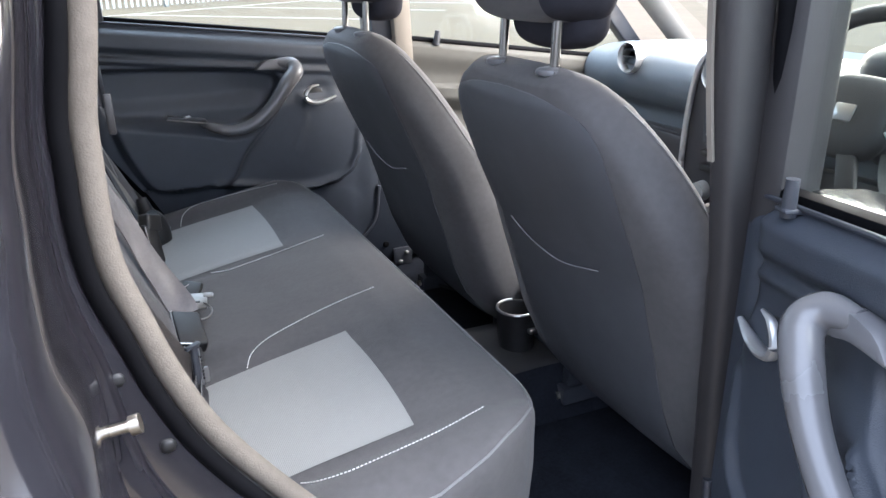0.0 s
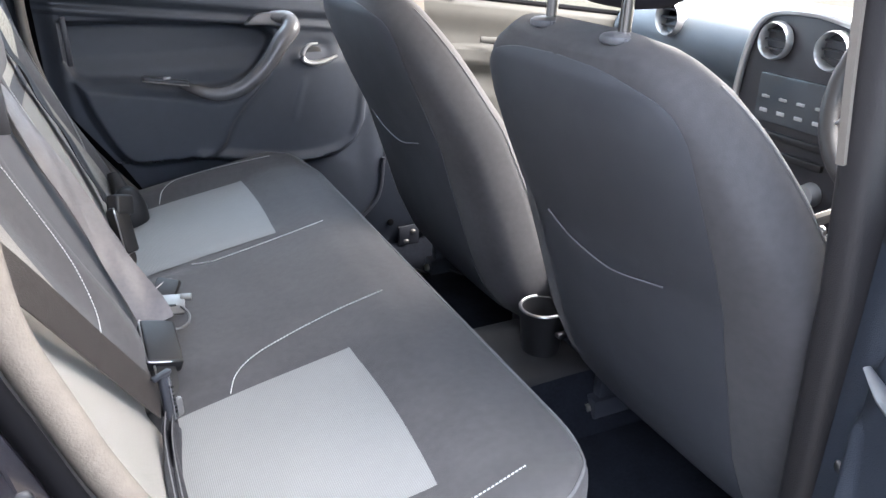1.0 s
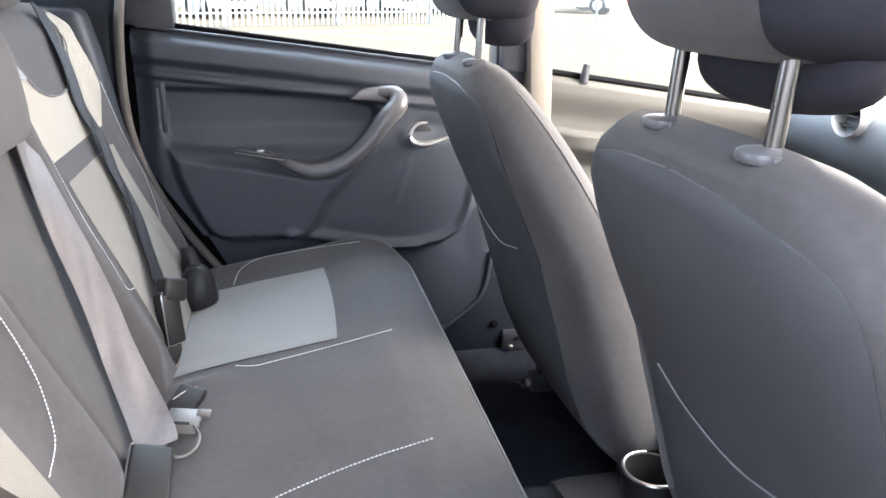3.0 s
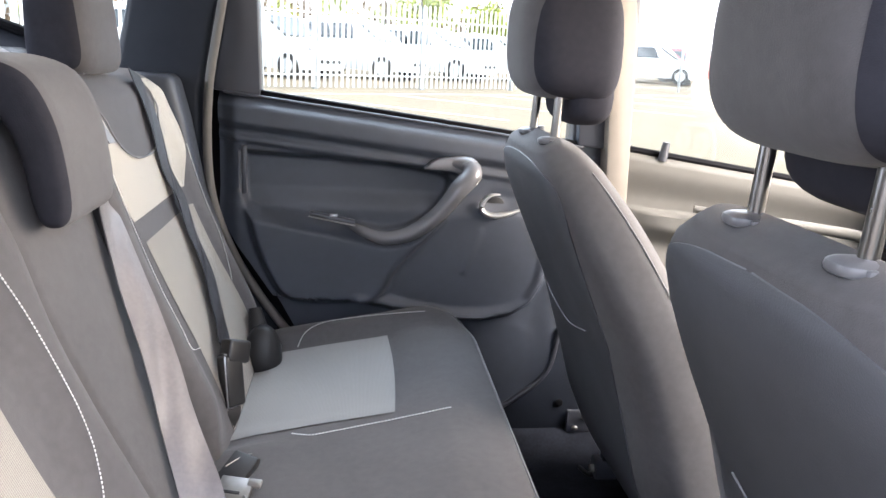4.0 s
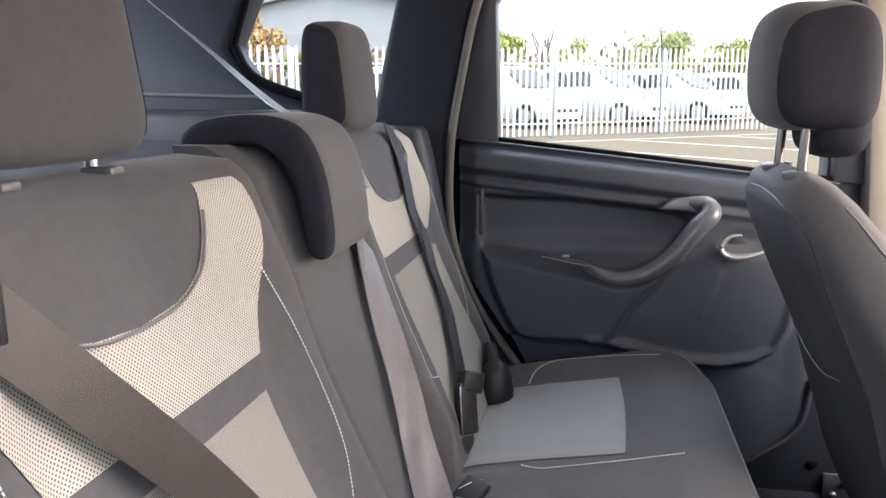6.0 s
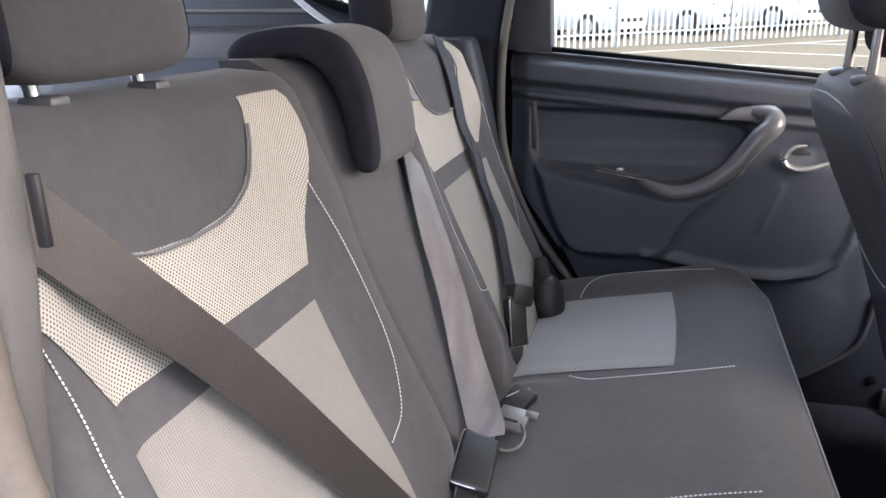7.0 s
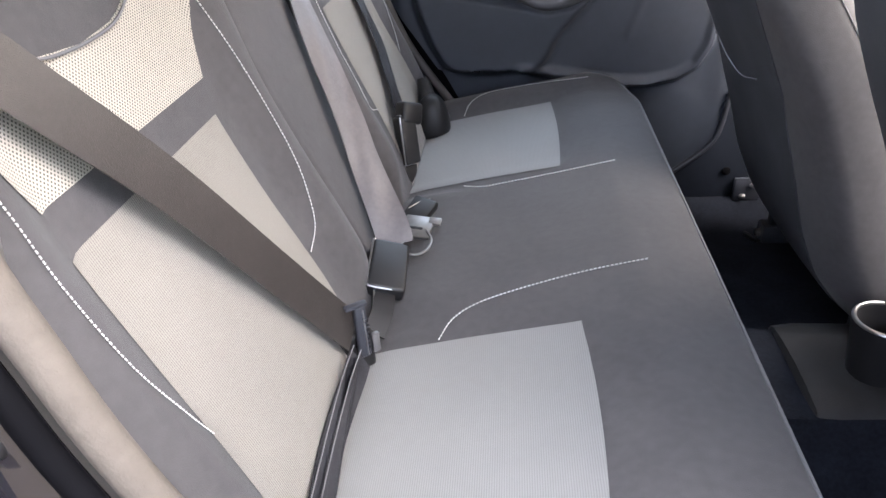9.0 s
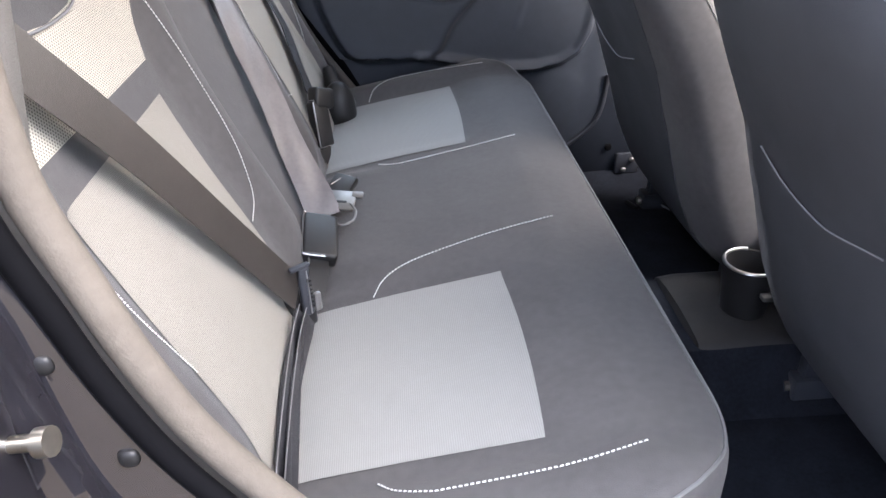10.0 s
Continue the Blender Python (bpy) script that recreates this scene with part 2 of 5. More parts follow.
def box(lo, hi, bevel=0.0, segs=2, bm=None, m=None):
    own = bmesh.new()
    lo, hi = Vector(lo), Vector(hi)
    bmesh.ops.create_cube(own, size=1.0)
    for v in own.verts:
        v.co = Vector([(lo[i] + hi[i]) / 2 + v.co[i] * (hi[i] - lo[i]) for i in range(3)])
    if bevel:
        bmesh.ops.bevel(own, geom=list(own.edges), offset=bevel, segments=segs, profile=0.5, affect="EDGES")
    if m is not None:
        own.transform(m)
    return join(bm, own)


def join(bm, own):
    if bm is None:
        return own
    me = bpy.data.meshes.new("tmp")
    own.to_mesh(me)
    own.free()
    bm.from_mesh(me)
    bpy.data.meshes.remove(me)
    return bm


def rings(loops, closed=True, cap=True, bm=None):
    """Skins a row of loops, each with the same number of points."""
    bm = bm or bmesh.new()
    rows = [[bm.verts.new(p) for p in loop] for loop in loops]
    n = len(rows[0])
    for a, b in zip(rows, rows[1:]):
        for i in range(n if closed else n - 1):
            j = (i + 1) % n
            bm.faces.new((a[i], a[j], b[j], b[i]))
    if cap and closed:
        bm.faces.new(rows[0][::-1])
        bm.faces.new(rows[-1])
    return bm


def smooth_path(points, n=6):
    """Catmull-Rom through the points."""
    p = [Vector(q) for q in points]
    p = [2 * p[0] - p[1], *p, 2 * p[-1] - p[-2]]
    out = []
    for a, b, c, d in zip(p, p[1:], p[2:], p[3:]):
        for k in range(n):
            t = k / n
            out.append(0.5 * (2 * b + (c - a) * t + (2 * a - 5 * b + 4 * c - d) * t * t + (3 * b - a - 3 * c + d) * t ** 3))
    return out + [p[-2]]


def tube(points, radius, sides=10, n=6, flat=1.0, bm=None, up=(0, 0, 1)):
    """A tube along a smooth path; radius is one number or one for each given point; flat squeezes it along up."""
    path = smooth_path(points, n) if n > 1 else [Vector(p) for p in points]
    radii = radius if hasattr(radius, "__len__") else [radius] * len(points)
    at = np.linspace(0, len(points) - 1, len(path))
    rr = np.interp(at, range(len(points)), radii)
    loops = []
    for i, p in enumerate(path):
        d = (path[min(i + 1, len(path) - 1)] - path[max(i - 1, 0)]).normalized()
        s = d.cross(Vector(up))
        s = s.normalized() if s.length > 1e-4 else d.orthogonal().normalized()
        u = s.cross(d).normalized()
        loops.append([p + float(rr[i]) * (math.cos(a) * s + flat * math.sin(a) * u) for a in np.linspace(0, 2 * math.pi, sides, endpoint=False)])
    return rings(loops, bm=bm)


def ribbon(points, across, width, thick=0.0014, n=10, ripple=0.0, bm=None):
    """Webbing along a path; across is the direction of its width, one for all or one for each given point."""
    path = smooth_path(points, n)
    acr = across if hasattr(across[0], "__len__") else [across] * len(points)
    at = np.linspace(0, len(points) - 1, len(path))
    loops = []
    for i, p in enumerate(path):
        w = Vector([np.interp(at[i], range(len(points)), [a[k] for a in acr]) for k in range(3)]).normalized()
        d = (path[min(i + 1, len(path) - 1)] - path[max(i - 1, 0)]).normalized()
        w = (w - d * w.dot(d)).normalized()
        nrm = d.cross(w)
        m = 9
        top, low = [], []
        for k in range(m):
            u = -1 + 2 * k / (m - 1)
            off = ripple * math.sin(3 * u + 0.35 * i) * math.sin(math.pi * i / len(path))
            top.append(p + w * u * width / 2 + nrm * (thick / 2 + off))
            low.append(p + w * u * width / 2 + nrm * (-thick / 2 + off))
        loops.append(top + low[::-1])
    return rings(loops, bm=bm)


def prism(poly, y0, y1, bevel=0.0, bm=None, axis="y", segs=2):
    """Extrudes a polygon given in (x, z) from y0 to y1, or in (y, z) along x."""
    own = bmesh.new()
    put = (lambda a, b, d: (a, d, b)) if axis == "y" else (lambda a, b, d: (d, a, b))
    lo = [own.verts.new(put(a, b, y0)) for a, b in poly]
    hi = [own.verts.new(put(a, b, y1)) for a, b in poly]
    n = len(poly)
    own.faces.new(lo)
    own.faces.new(hi[::-1])
    for i in range(n):
        own.faces.new((lo[i], hi[i], hi[(i + 1) % n], lo[(i + 1) % n]))
    if bevel:
        bmesh.ops.recalc_face_normals(own, faces=own.faces)
        edges = [e for e in own.edges if len(e.link_faces) == 2 and e.calc_face_angle() > 0.6]
        bmesh.ops.bevel(own, geom=edges, offset=bevel, segments=segs, profile=0.5, affect="EDGES", clamp_overlap=True)
    return join(bm, own)


def blob(centre, half, power=3.5, nu=28, nv=18, shape=None, grow=1.0):
    """A superellipsoid, for cushions and headrests; shape(x, y, z) may bend its unit form."""
    def sp(c):
        return math.copysign(abs(c) ** (2 / power), c)
    loops = []
    for j in range(1, nv):
        b = -math.pi / 2 + math.pi * j / nv
        loop = []
        for i in range(nu):
            a = 2 * math.pi * i / nu
            q = (sp(math.cos(b)) * sp(math.cos(a)), sp(math.cos(b)) * sp(math.sin(a)), sp(math.sin(b)))
            q = shape(*q) if shape else q
            loop.append(Vector(centre) + Vector([half[k] * q[k] * grow for k in range(3)]))
        loops.append(loop)
    return rings(loops)


def cheek(bm, x, y, reach, s, lean=0.22):
    """Keeps the side of a form that lies further than reach from the plane y."""
    geom = [*bm.verts, *bm.edges, *bm.faces]
    bmesh.ops.bisect_plane(bm, geom=geom, plane_co=(x, y + s * reach, 0), plane_no=(lean, s, 0), clear_inner=True)
    return bm


def stitches(points, normal, length=0.0036, gap=0.0016, width=0.0017, n=12, bm=None):
    """A row of raised thread stitches along a path. normal: one way for all."""
    bm = bm or bmesh.new()
    path = smooth_path(points, n)
    dist = [0.0]
    for a, b in zip(path, path[1:]):
        dist.append(dist[-1] + (b - a).length)
    nrm = Vector(normal).normalized()

    def place(s):
        return Vector([np.interp(s, dist, [p[k] for p in path]) for k in range(3)])
    s = 0.0
    while s + length < dist[-1]:
        a, b = place(s), place(s + length)
        d = (b - a).normalized()
        w = d.cross(nrm).normalized() * width / 2
        up = nrm * width * 0.75
        mid = (a + b) / 2
        low = [bm.verts.new(p) for p in (a - w * 0.5, b - w * 0.5, b + w * 0.5, a + w * 0.5)]
        top = [bm.verts.new(mid + (p - mid) * 0.8 + up) for p in (a - w, b - w, b + w, a + w)]
        bm.faces.new(top)
        for i in range(4):
            bm.faces.new((low[i], low[(i + 1) % 4], top[(i + 1) % 4], top[i]))
        s += length + gap
    return bm


def inside(poly, x, z):
    hit = False
    for (x0, z0), (x1, z1) in zip(poly, poly[1:] + poly[:1]):
        if (z0 > z) != (z1 > z) and x < (x1 - x0) * (z - z0) / (z1 - z0) + x0:
            hit = not hit
    return hit


def edge_distance(poly, x, z, closed=True):
    best = 9.0
    pairs = zip(poly, poly[1:] + poly[:1]) if closed else zip(poly, poly[1:])
    for (x0, z0), (x1, z1) in pairs:
        dx, dz = x1 - x0, z1 - z0
        t = max(0.0, min(1.0, ((x - x0) * dx + (z - z0) * dz) / (dx * dx + dz * dz + 1e-12)))
        best = min(best, math.hypot(x - x0 - t * dx, z - z0 - t * dz))
    return best


def soft_inside(poly, x, z, soft):
    """1 well inside the polygon, 0 well outside, with a rounded step of the given width."""
    d = edge_distance(poly, x, z)
    d = d if inside(poly, x, z) else -d
    t = max(0.0, min(1.0, 0.5 + d / soft))
    return t * t * (3 - 2 * t)


def step(a, b, v):
    t = max(0.0, min(1.0, (v - a) / (b - a)))
    return t * t * (3 - 2 * t)


def rounded(poly, n=5):
    """The polygon with its course smoothed, for outlines in a plane."""
    pts = smooth_path([(a, b, 0) for a, b in poly + poly[:1]], n)
    return [(p.x, p.y) for p in pts[:-1]]


# ---- the rear bench: its surfaces ----
def back_x(z):
    return float(np.interp(z, (0.60, 0.66, 0.75, 0.83, 0.90, 1.00, 1.10, 1.20, 1.26), (0.262, 0.250, 0.226, 0.194, 0.160, 0.117, 0.087, 0.057, 0.040)))


def back_smooth(z):
    return sum(back_x(z + d) for d in (-0.03, -0.015, 0, 0.015, 0.03)) / 5


BACK_MID, BACK_HALF = 0.355, 0.243


def back_out(y, z):
    """Front surface of an outer backrest, with its side rolls and rounded edges; y is counted outwards from the middle of the car."""
    u = (y - BACK_MID) / BACK_HALF
    roll = 0.020 * step(0.60, 0.84, abs(u)) * step(0.70, 0.80, z) * (1 - 0.6 * step(1.08, 1.2, z))
    edge = 0.028 * max(0.0, (abs(u) - 0.88) / 0.12) ** 2
    top = 0.05 * max(0.0, (z - (1.185 if y >= 0 else 1.169)) / 0.045) ** 2
    return back_smooth(z) + roll - edge - top


def cushion_front(y):
    a = abs(y)
    if a < 0.47:
        return 0.642
    k = min(1.0, (a - 0.47) / 0.17)
    return 0.42 + 0.222 * math.sqrt(max(0.0, 1 - k ** 2.6))


def cushion_z(x, y):
    z = float(np.interp(x, (0.18, 0.23, 0.27, 0.36, 0.48, 0.56, 0.61, 0.66), (0.682, 0.697, 0.708, 0.726, 0.747, 0.764, 0.763, 0.754)))
    a = abs(y)
    z += 0.016 * step(0.53, 0.59, a) - 0.006 * step(0.20, 0.25, a) * step(0.56, 0.52, a) * step(0.52, 0.48, x) + 0.012 * step(0.19, 0.14, a) * step(0.40, 0.28, x)
    return z - 0.02 * max(0.0, (a - 0.60) / 0.05) ** 2 * step(0.60, 0.62, a)


bench = thing("rear_bench_seat", (0.25, 0.0, 0.45), "charcoal cloth rear bench seat with grey inserts", "car seat")


def build_cushion():
    bm = bmesh.new()
    ys = np.linspace(-0.638, 0.638, 92)
    ts = np.linspace(0, 1, 40)
    top = [[Vector((0.18 + (cushion_front(y) - 0.18) * t, y, 0)) for t in ts] for y in ys]
    verts = []
    for row in top:
        verts.append([bm.verts.new((p.x, p.y, cushion_z(p.x, p.y))) for p in row])
    for a, b in zip(verts, verts[1:]):
        for i in range(len(ts) - 1):
            bm.faces.new((a[i], a[i + 1], b[i + 1], b[i]))
    rim = [*verts[0][:-1], *[r[-1] for r in verts], *verts[-1][:-1][::-1]]
    plan = [Vector((v.co.x, v.co.y, 0)) for v in rim]
    outs = []
    for i, p in enumerate(plan):
        d = plan[min(i + 1, len(plan) - 1)] - plan[max(i - 1, 0)]
        outs.append(Vector((d.y, -d.x, 0)).normalized())
    last = rim
    for out, down in ((0.007, 0.002), (0.013, 0.007), (0.017, 0.016), (0.018, 0.03), (0.018, 0.10), (0.012, 0.18), (0.0, 0.26)):
        ring = [bm.verts.new(v.co + n * out - Vector((0, 0, down))) for v, n in zip(rim, outs)]
        for i in range(len(ring) - 1):
            bm.faces.new((last[i], last[i + 1], ring[i + 1], ring[i]))
        last = ring
    cushion = part("cushion", bm, CLOTH, bench, "charcoal cloth cushion", angle=60)
    pipe = [v + n * 0.0125 + Vector((0, 0, cushion_z(v.x, v.y) - 0.005)) for v, n in list(zip(plan, outs))[6:-6]]
    part("piping", tube(pipe, 0.0018, 6, n=1), PIPING, cushion, "fine grey piping")
    for s in (-1, 1):
        bm = bmesh.new()
        n, m = 26, 26
        rows = []
        for i in range(n + 1):
            x = 0.205 + (0.492 - 0.205) * i / n
            inner, outer = (0.226 + 0.006 * (1 - i / n), 0.505 + 0.009 * (i / n)) if s < 0 else (0.198, 0.528)
            rows.append([Vector((x - 0.006 * (2 * j / m - 1) ** 2, s * (inner + (outer - inner) * j / m), 0)) for j in range(m + 1)])
        loops = [[Vector((p.x, p.y, cushion_z(p.x, p.y) + 0.0022)) for p in r] for r in rows]
        rings(loops, closed=False, cap=False, bm=bm)
        part("insert", bm, PATCH, cushion, "light grey ribbed cloth insert")

        def lay(pts):
            return [(x, s * y, cushion_z(x, y) + 0.0020) for x, y in pts]
        inner = [(0.573, 0.122), (0.501, 0.130), (0.429, 0.145), (0.370, 0.167), (0.339, 0.193), (0.324, 0.228)] if s < 0 else [(0.570, 0.182), (0.478, 0.174), (0.387, 0.167), (0.360, 0.164), (0.328, 0.184)]
        part("stitching", stitches(lay(inner), (0, 0, 1)), THREAD, cushion, "white thread")
        part("stitching", stitches(lay([(0.567, 0.553), (0.491, 0.566), (0.395, 0.566), (0.375, 0.564), (0.346, 0.550), (0.329, 0.530)] if s < 0 else [(0.562, 0.575), (0.49, 0.590), (0.42, 0.600), (0.358, 0.596), (0.325, 0.568), (0.312, 0.531)]), (0, 0, 1)), THREAD, cushion, "white thread")
    return cushion


build_cushion()


def build_back(s):
    """One outer backrest; s is -1 on the open side and 1 on the far side."""
    top_z = 1.212 if s < 0 else 1.228
    zs = np.linspace(0.655, top_z, 64)
    us = np.linspace(-1, 1, 44)
    bm = bmesh.new()
    front = [[Vector((back_out(BACK_MID + BACK_HALF * u, z), s * (BACK_MID + BACK_HALF * u), z)) for u in us] for z in zs]
    loops = []
    for r, z in zip(front, zs):
        d = 0.085 + 0.02 * step(1.1, 0.7, z)
        back = [Vector((back_smooth(z) - d, p.y, z + (0.004 if z > 1.2 else 0))) for p in r[::-1]]
        loops.append(r + back)
    rings(loops, bm=bm)
    rest = part("backrest", bm, CLOTH, bench, "charcoal cloth backrest", angle=50)

    def strip(name, rows, mat, label, off=0.0013):
        b = bmesh.new()
        m = 24
        ls = []
        for z, y0, y1 in rows:
            ls.append([Vector((back_out(y0 + (y1 - y0) * k / m, z) + off, s * (y0 + (y1 - y0) * k / m), z)) for k in range(m + 1)])
        rings(ls, closed=False, cap=False, bm=b)
        return part(name, b, mat, rest, label)
    lower = [(z, 0.238 - 0.006 * step(0.95, 0.75, z), 0.521 + 0.006 * step(0.95, 0.75, z)) for z in np.linspace(0.70, 0.998, 30)]
    strip("lower_insert", lower, PATCH_BACK, "light grey ribbed cloth insert")
    # the open mesh runs as two arms round a dark bib and meets below it
    mid = 0.379
    in_z, in_y = (1.030, 1.08, 1.129, 1.150, 1.170, 1.190, 1.213), (0.224, 0.196, 0.168, 0.158, 0.156, 0.162, 0.182)
    bib_z, bib_h = (1.104, 1.105, 1.107, 1.112, 1.122, 1.134, 1.155, 1.175, 1.213), (0.0, 0.030, 0.050, 0.070, 0.094, 0.110, 0.126, 0.136, 0.147)
    for arm in (-1, 1):
        rows = []
        for z in np.linspace(1.030, top_z - 0.014, 40):
            a = mid - float(np.interp(z, in_z, in_y))
            h = float(np.interp(z, bib_z, bib_h))
            rows.append((z, mid - a, mid - h) if arm < 0 else (z, mid + h, mid + a - 0.018))
        strip("mesh_insert", rows, MESH, "pale open mesh cloth insert")

    def lay(pts, lift=0.0022):
        return [(back_out(y, z) + lift, s * y, z) for y, z in pts]
    n = (0.93, 0, 0.35)
    curve = [(0.183, 1.107), (0.168, 1.037), (0.163, 0.960), (0.167, 0.920), (0.175, 0.890), (0.192, 0.853), (0.231, 0.838)]
    part("stitching", stitches(lay(curve), n, 0.0032, 0.0012, 0.0014), THREAD, rest, "white thread")
    outer = [(0.563, 1.10), (0.558, 1.052), (0.557, 1.00), (0.553, 0.94), (0.538, 0.889), (0.523, 0.851)]
    part("stitching", stitches(lay(outer), n, 0.0028, 0.0010, 0.0012), THREAD, rest, "white thread")
    bib = [(mid - h, z - 0.001) for z, h in list(zip(bib_z, bib_h))[::-1]] + [(mid + h, z - 0.001) for z, h in list(zip(bib_z, bib_h))[1:]]
    part("bib_piping", tube(lay([q for q in bib if q[1] < top_z - 0.012], 0.0042), 0.0014, 6, n=4), PIPING, rest, "thin pale piping")
    return rest


for side in (-1, 1):
    build_back(side)


def build_back_centre():
    zs = np.linspace(0.655, 1.224, 50)
    loops = []
    for z in zs:
        top = 0.05 * max(0.0, (z - 1.185) / 0.045) ** 2
        row = []
        for u in np.linspace(-1, 1, 20):
            x = back_smooth(z) + 0.004 * (1 - u * u) - 0.014 * max(0.0, (abs(u) - 0.9) / 0.1) ** 2 - top
            row.append(Vector((x, 0.110 * u, z)))
        back = [Vector((back_smooth(z) - 0.09, p.y, z)) for p in row[::-1]]
        loops.append(row + back)
    return part("centre_backrest", rings(loops), CLOTH, bench, "plain charcoal cloth middle backrest", angle=50)


build_back_centre()


def rear_headrest(y, zc):
    drop = -0.016 if y < 0 else 0.0
    half = (0.042, 0.106 if y < 0 else 0.090, 0.088)

    def shape(a, b, c):
        return a * (1 - 0.12 * c) - 0.10 * c - 0.10 * b * b, b * (1 - 0.06 * c), c
    head = part("headrest", blob((-0.005, y, zc), half, 5.2, 44, 26, shape), CLOTH, bench, "charcoal cloth headrest")
    for k in (-1, 1):
        part("side_panel", cheek(blob((-0.005, y, zc), half, 5.2, 44, 26, shape, 1.012), -0.005, y, half[1] * 0.86, k, -0.25), CLOTH_DARK, head, "black cloth side panel")
    for k in (-0.06, 0.06):
        part("post", tube([(0.002, y + k, 1.20), (-0.004, y + k, 1.27)], 0.006, 10, n=1), CHROME, head, "chrome post")
        part("collar", box((-0.006, y + k - 0.010, 1.226 + drop), (0.026, y + k + 0.010, 1.235 + drop), 0.003), GRIP, head, "grey plastic collar")


for y, zc in ((-0.362, 1.314), (0.374, 1.312)):
    rear_headrest(y, zc)


def centre_headrest():
    profile = [(-0.045, 1.205), (-0.052, 1.228), (-0.035, 1.246), (0.000, 1.256), (0.060, 1.258), (0.102, 1.243), (0.124, 1.205), (0.134, 1.155), (0.136, 1.110), (0.126, 1.092), (0.106, 1.093),
               (0.096, 1.120), (0.089, 1.165), (0.075, 1.198), (0.045, 1.222), (-0.02, 1.215)]
    loop = rounded(profile, 4)

    def slices(us):
        made = []
        for u in us:
            k = (1 - max(0.0, (abs(u) - 0.72) / 0.28) ** 2.6) ** 0.5 if abs(u) < 1 else 0.0
            made.append([Vector((cx + (x - cx) * (0.35 + 0.65 * k), -0.006 + 0.076 * u, cz + (z - cz) * (0.35 + 0.65 * k))) for x, z in loop for cx, cz in [nearest_mid(x, z)]])
        return made
    head = part("centre_headrest", rings(slices(np.linspace(-0.86, 0.86, 16))), CLOTH, bench, "low saddle shaped charcoal headrest", angle=60)
    for k in (-1, 1):
        part("side_panel", rings(slices([k * u for u in np.linspace(0.86, 1, 9)])), CLOTH_DARK, head, "black cloth side panel", angle=60)
    return head


def nearest_mid(x, z):
    """The middle line of the saddle headrest nearest to a point of its outline."""
    line = [(-0.025, 1.228), (0.03, 1.240), (0.085, 1.226), (0.113, 1.170), (0.121, 1.118)]
    best = None
    for (a, b), (c, d) in zip(line, line[1:]):
        t = max(0.0, min(1.0, ((x - a) * (c - a) + (z - b) * (d - b)) / ((c - a) ** 2 + (d - b) ** 2)))
        q = (a + t * (c - a), b + t * (d - b))
        e = math.hypot(x - q[0], z - q[1])
        if best is None or e < best[0]:
            best = (e, q)
    return best[1]


centre_headrest()


# ---- seat belts and buckles ----
def set_on(origin, run, face):
    """A frame at origin whose x runs along run and whose z looks as nearly as it can along face."""
    x = Vector(run).normalized()
    z = (Vector(face) - x * x.dot(Vector(face))).normalized()
    return Matrix.Translation(origin) @ Matrix((x, z.cross(x), z)).transposed().to_4x4()


def belt_near():
    belt = thing("seat_belt", (0.25, -0.25, 0.72), "dark webbing seat belt drawn across the backrest to its buckle", "seat belt")
    path = [(0.030, -0.630, 1.285), (0.062, -0.572, 1.218), (0.094, -0.528, 1.154), (0.118, -0.486, 1.095), (0.152, -0.418, 1.002), (0.198, -0.343, 0.876), (0.240, -0.281, 0.768)]
    web = part("webbing", ribbon(path, (0.13, 0.84, 0.52), 0.042, 0.0016, 10), WEB, belt)
    m = set_on((0.249, -0.277, 0.767), (0.01, 0.05, -0.99), (0.50, -0.75, 0.40))
    tongue = part("tongue", box((-0.034, -0.007, -0.004), (0.034, 0.007, 0.004), 0.003, 3, m=m), TRIM_SMOOTH, belt, "dark grey plastic tongue bar")
    part("tongue_plate", box((-0.030, 0.0015, 0.0035), (0.031, 0.0035, 0.0055), 0.0008, m=m), CHROME, tongue, "bright ridge of the tongue")
    part("tongue_cap", box((-0.038, -0.016, -0.003), (-0.033, 0.009, 0.0045), 0.0015, m=m), TRIM_SMOOTH, tongue)
    for k in range(7):
        part("slot", box((-0.016 + 0.006 * k, 0.0045, 0.0032), (-0.013 + 0.006 * k, 0.0072, 0.0048), m=m), BLACK, tongue)
    part("tongue_blade", box((0.010, 0.010, -0.006), (0.036, 0.020, 0.001), 0.003, m=m), CHROME, tongue, "chrome blade")
    part("buckle", box((0.008, -0.030, -0.022), (0.060, 0.016, -0.006), 0.006, 3, m=m), BLACK, belt, "black buckle sunk between cushion and backrest")
    lap = [Vector(p) for p in ((0.250, -0.298, 0.750), (0.244, -0.34, 0.738), (0.244, -0.44, 0.730), (0.248, -0.56, 0.722), (0.255, -0.62, 0.71))]
    for k in range(2):
        shift = Vector((0.007 * k - 0.004, 0, -0.006 * k))
        part("lap_webbing", ribbon([p + shift for p in lap], (-0.45 + 0.2 * k, 0.05, 0.9), 0.024, 0.0016, 8, 0.003), WEB_DARK, belt, "lap webbing tucked behind the cushion")
        # thin pale tube drawn as the strand's highlight
        part("webbing_highlight", tube([p + shift + Vector((-0.002, 0, 0.014)) for p in lap], 0.0007, 6, n=4), PIPING, belt, "pale line drawn for the highlight along the webbing")
    part("guide", box((0.185, -0.6222, 1.176), (0.1912, -0.6185, 1.209), 0.0012), BLACK, belt, "narrow black belt slot")


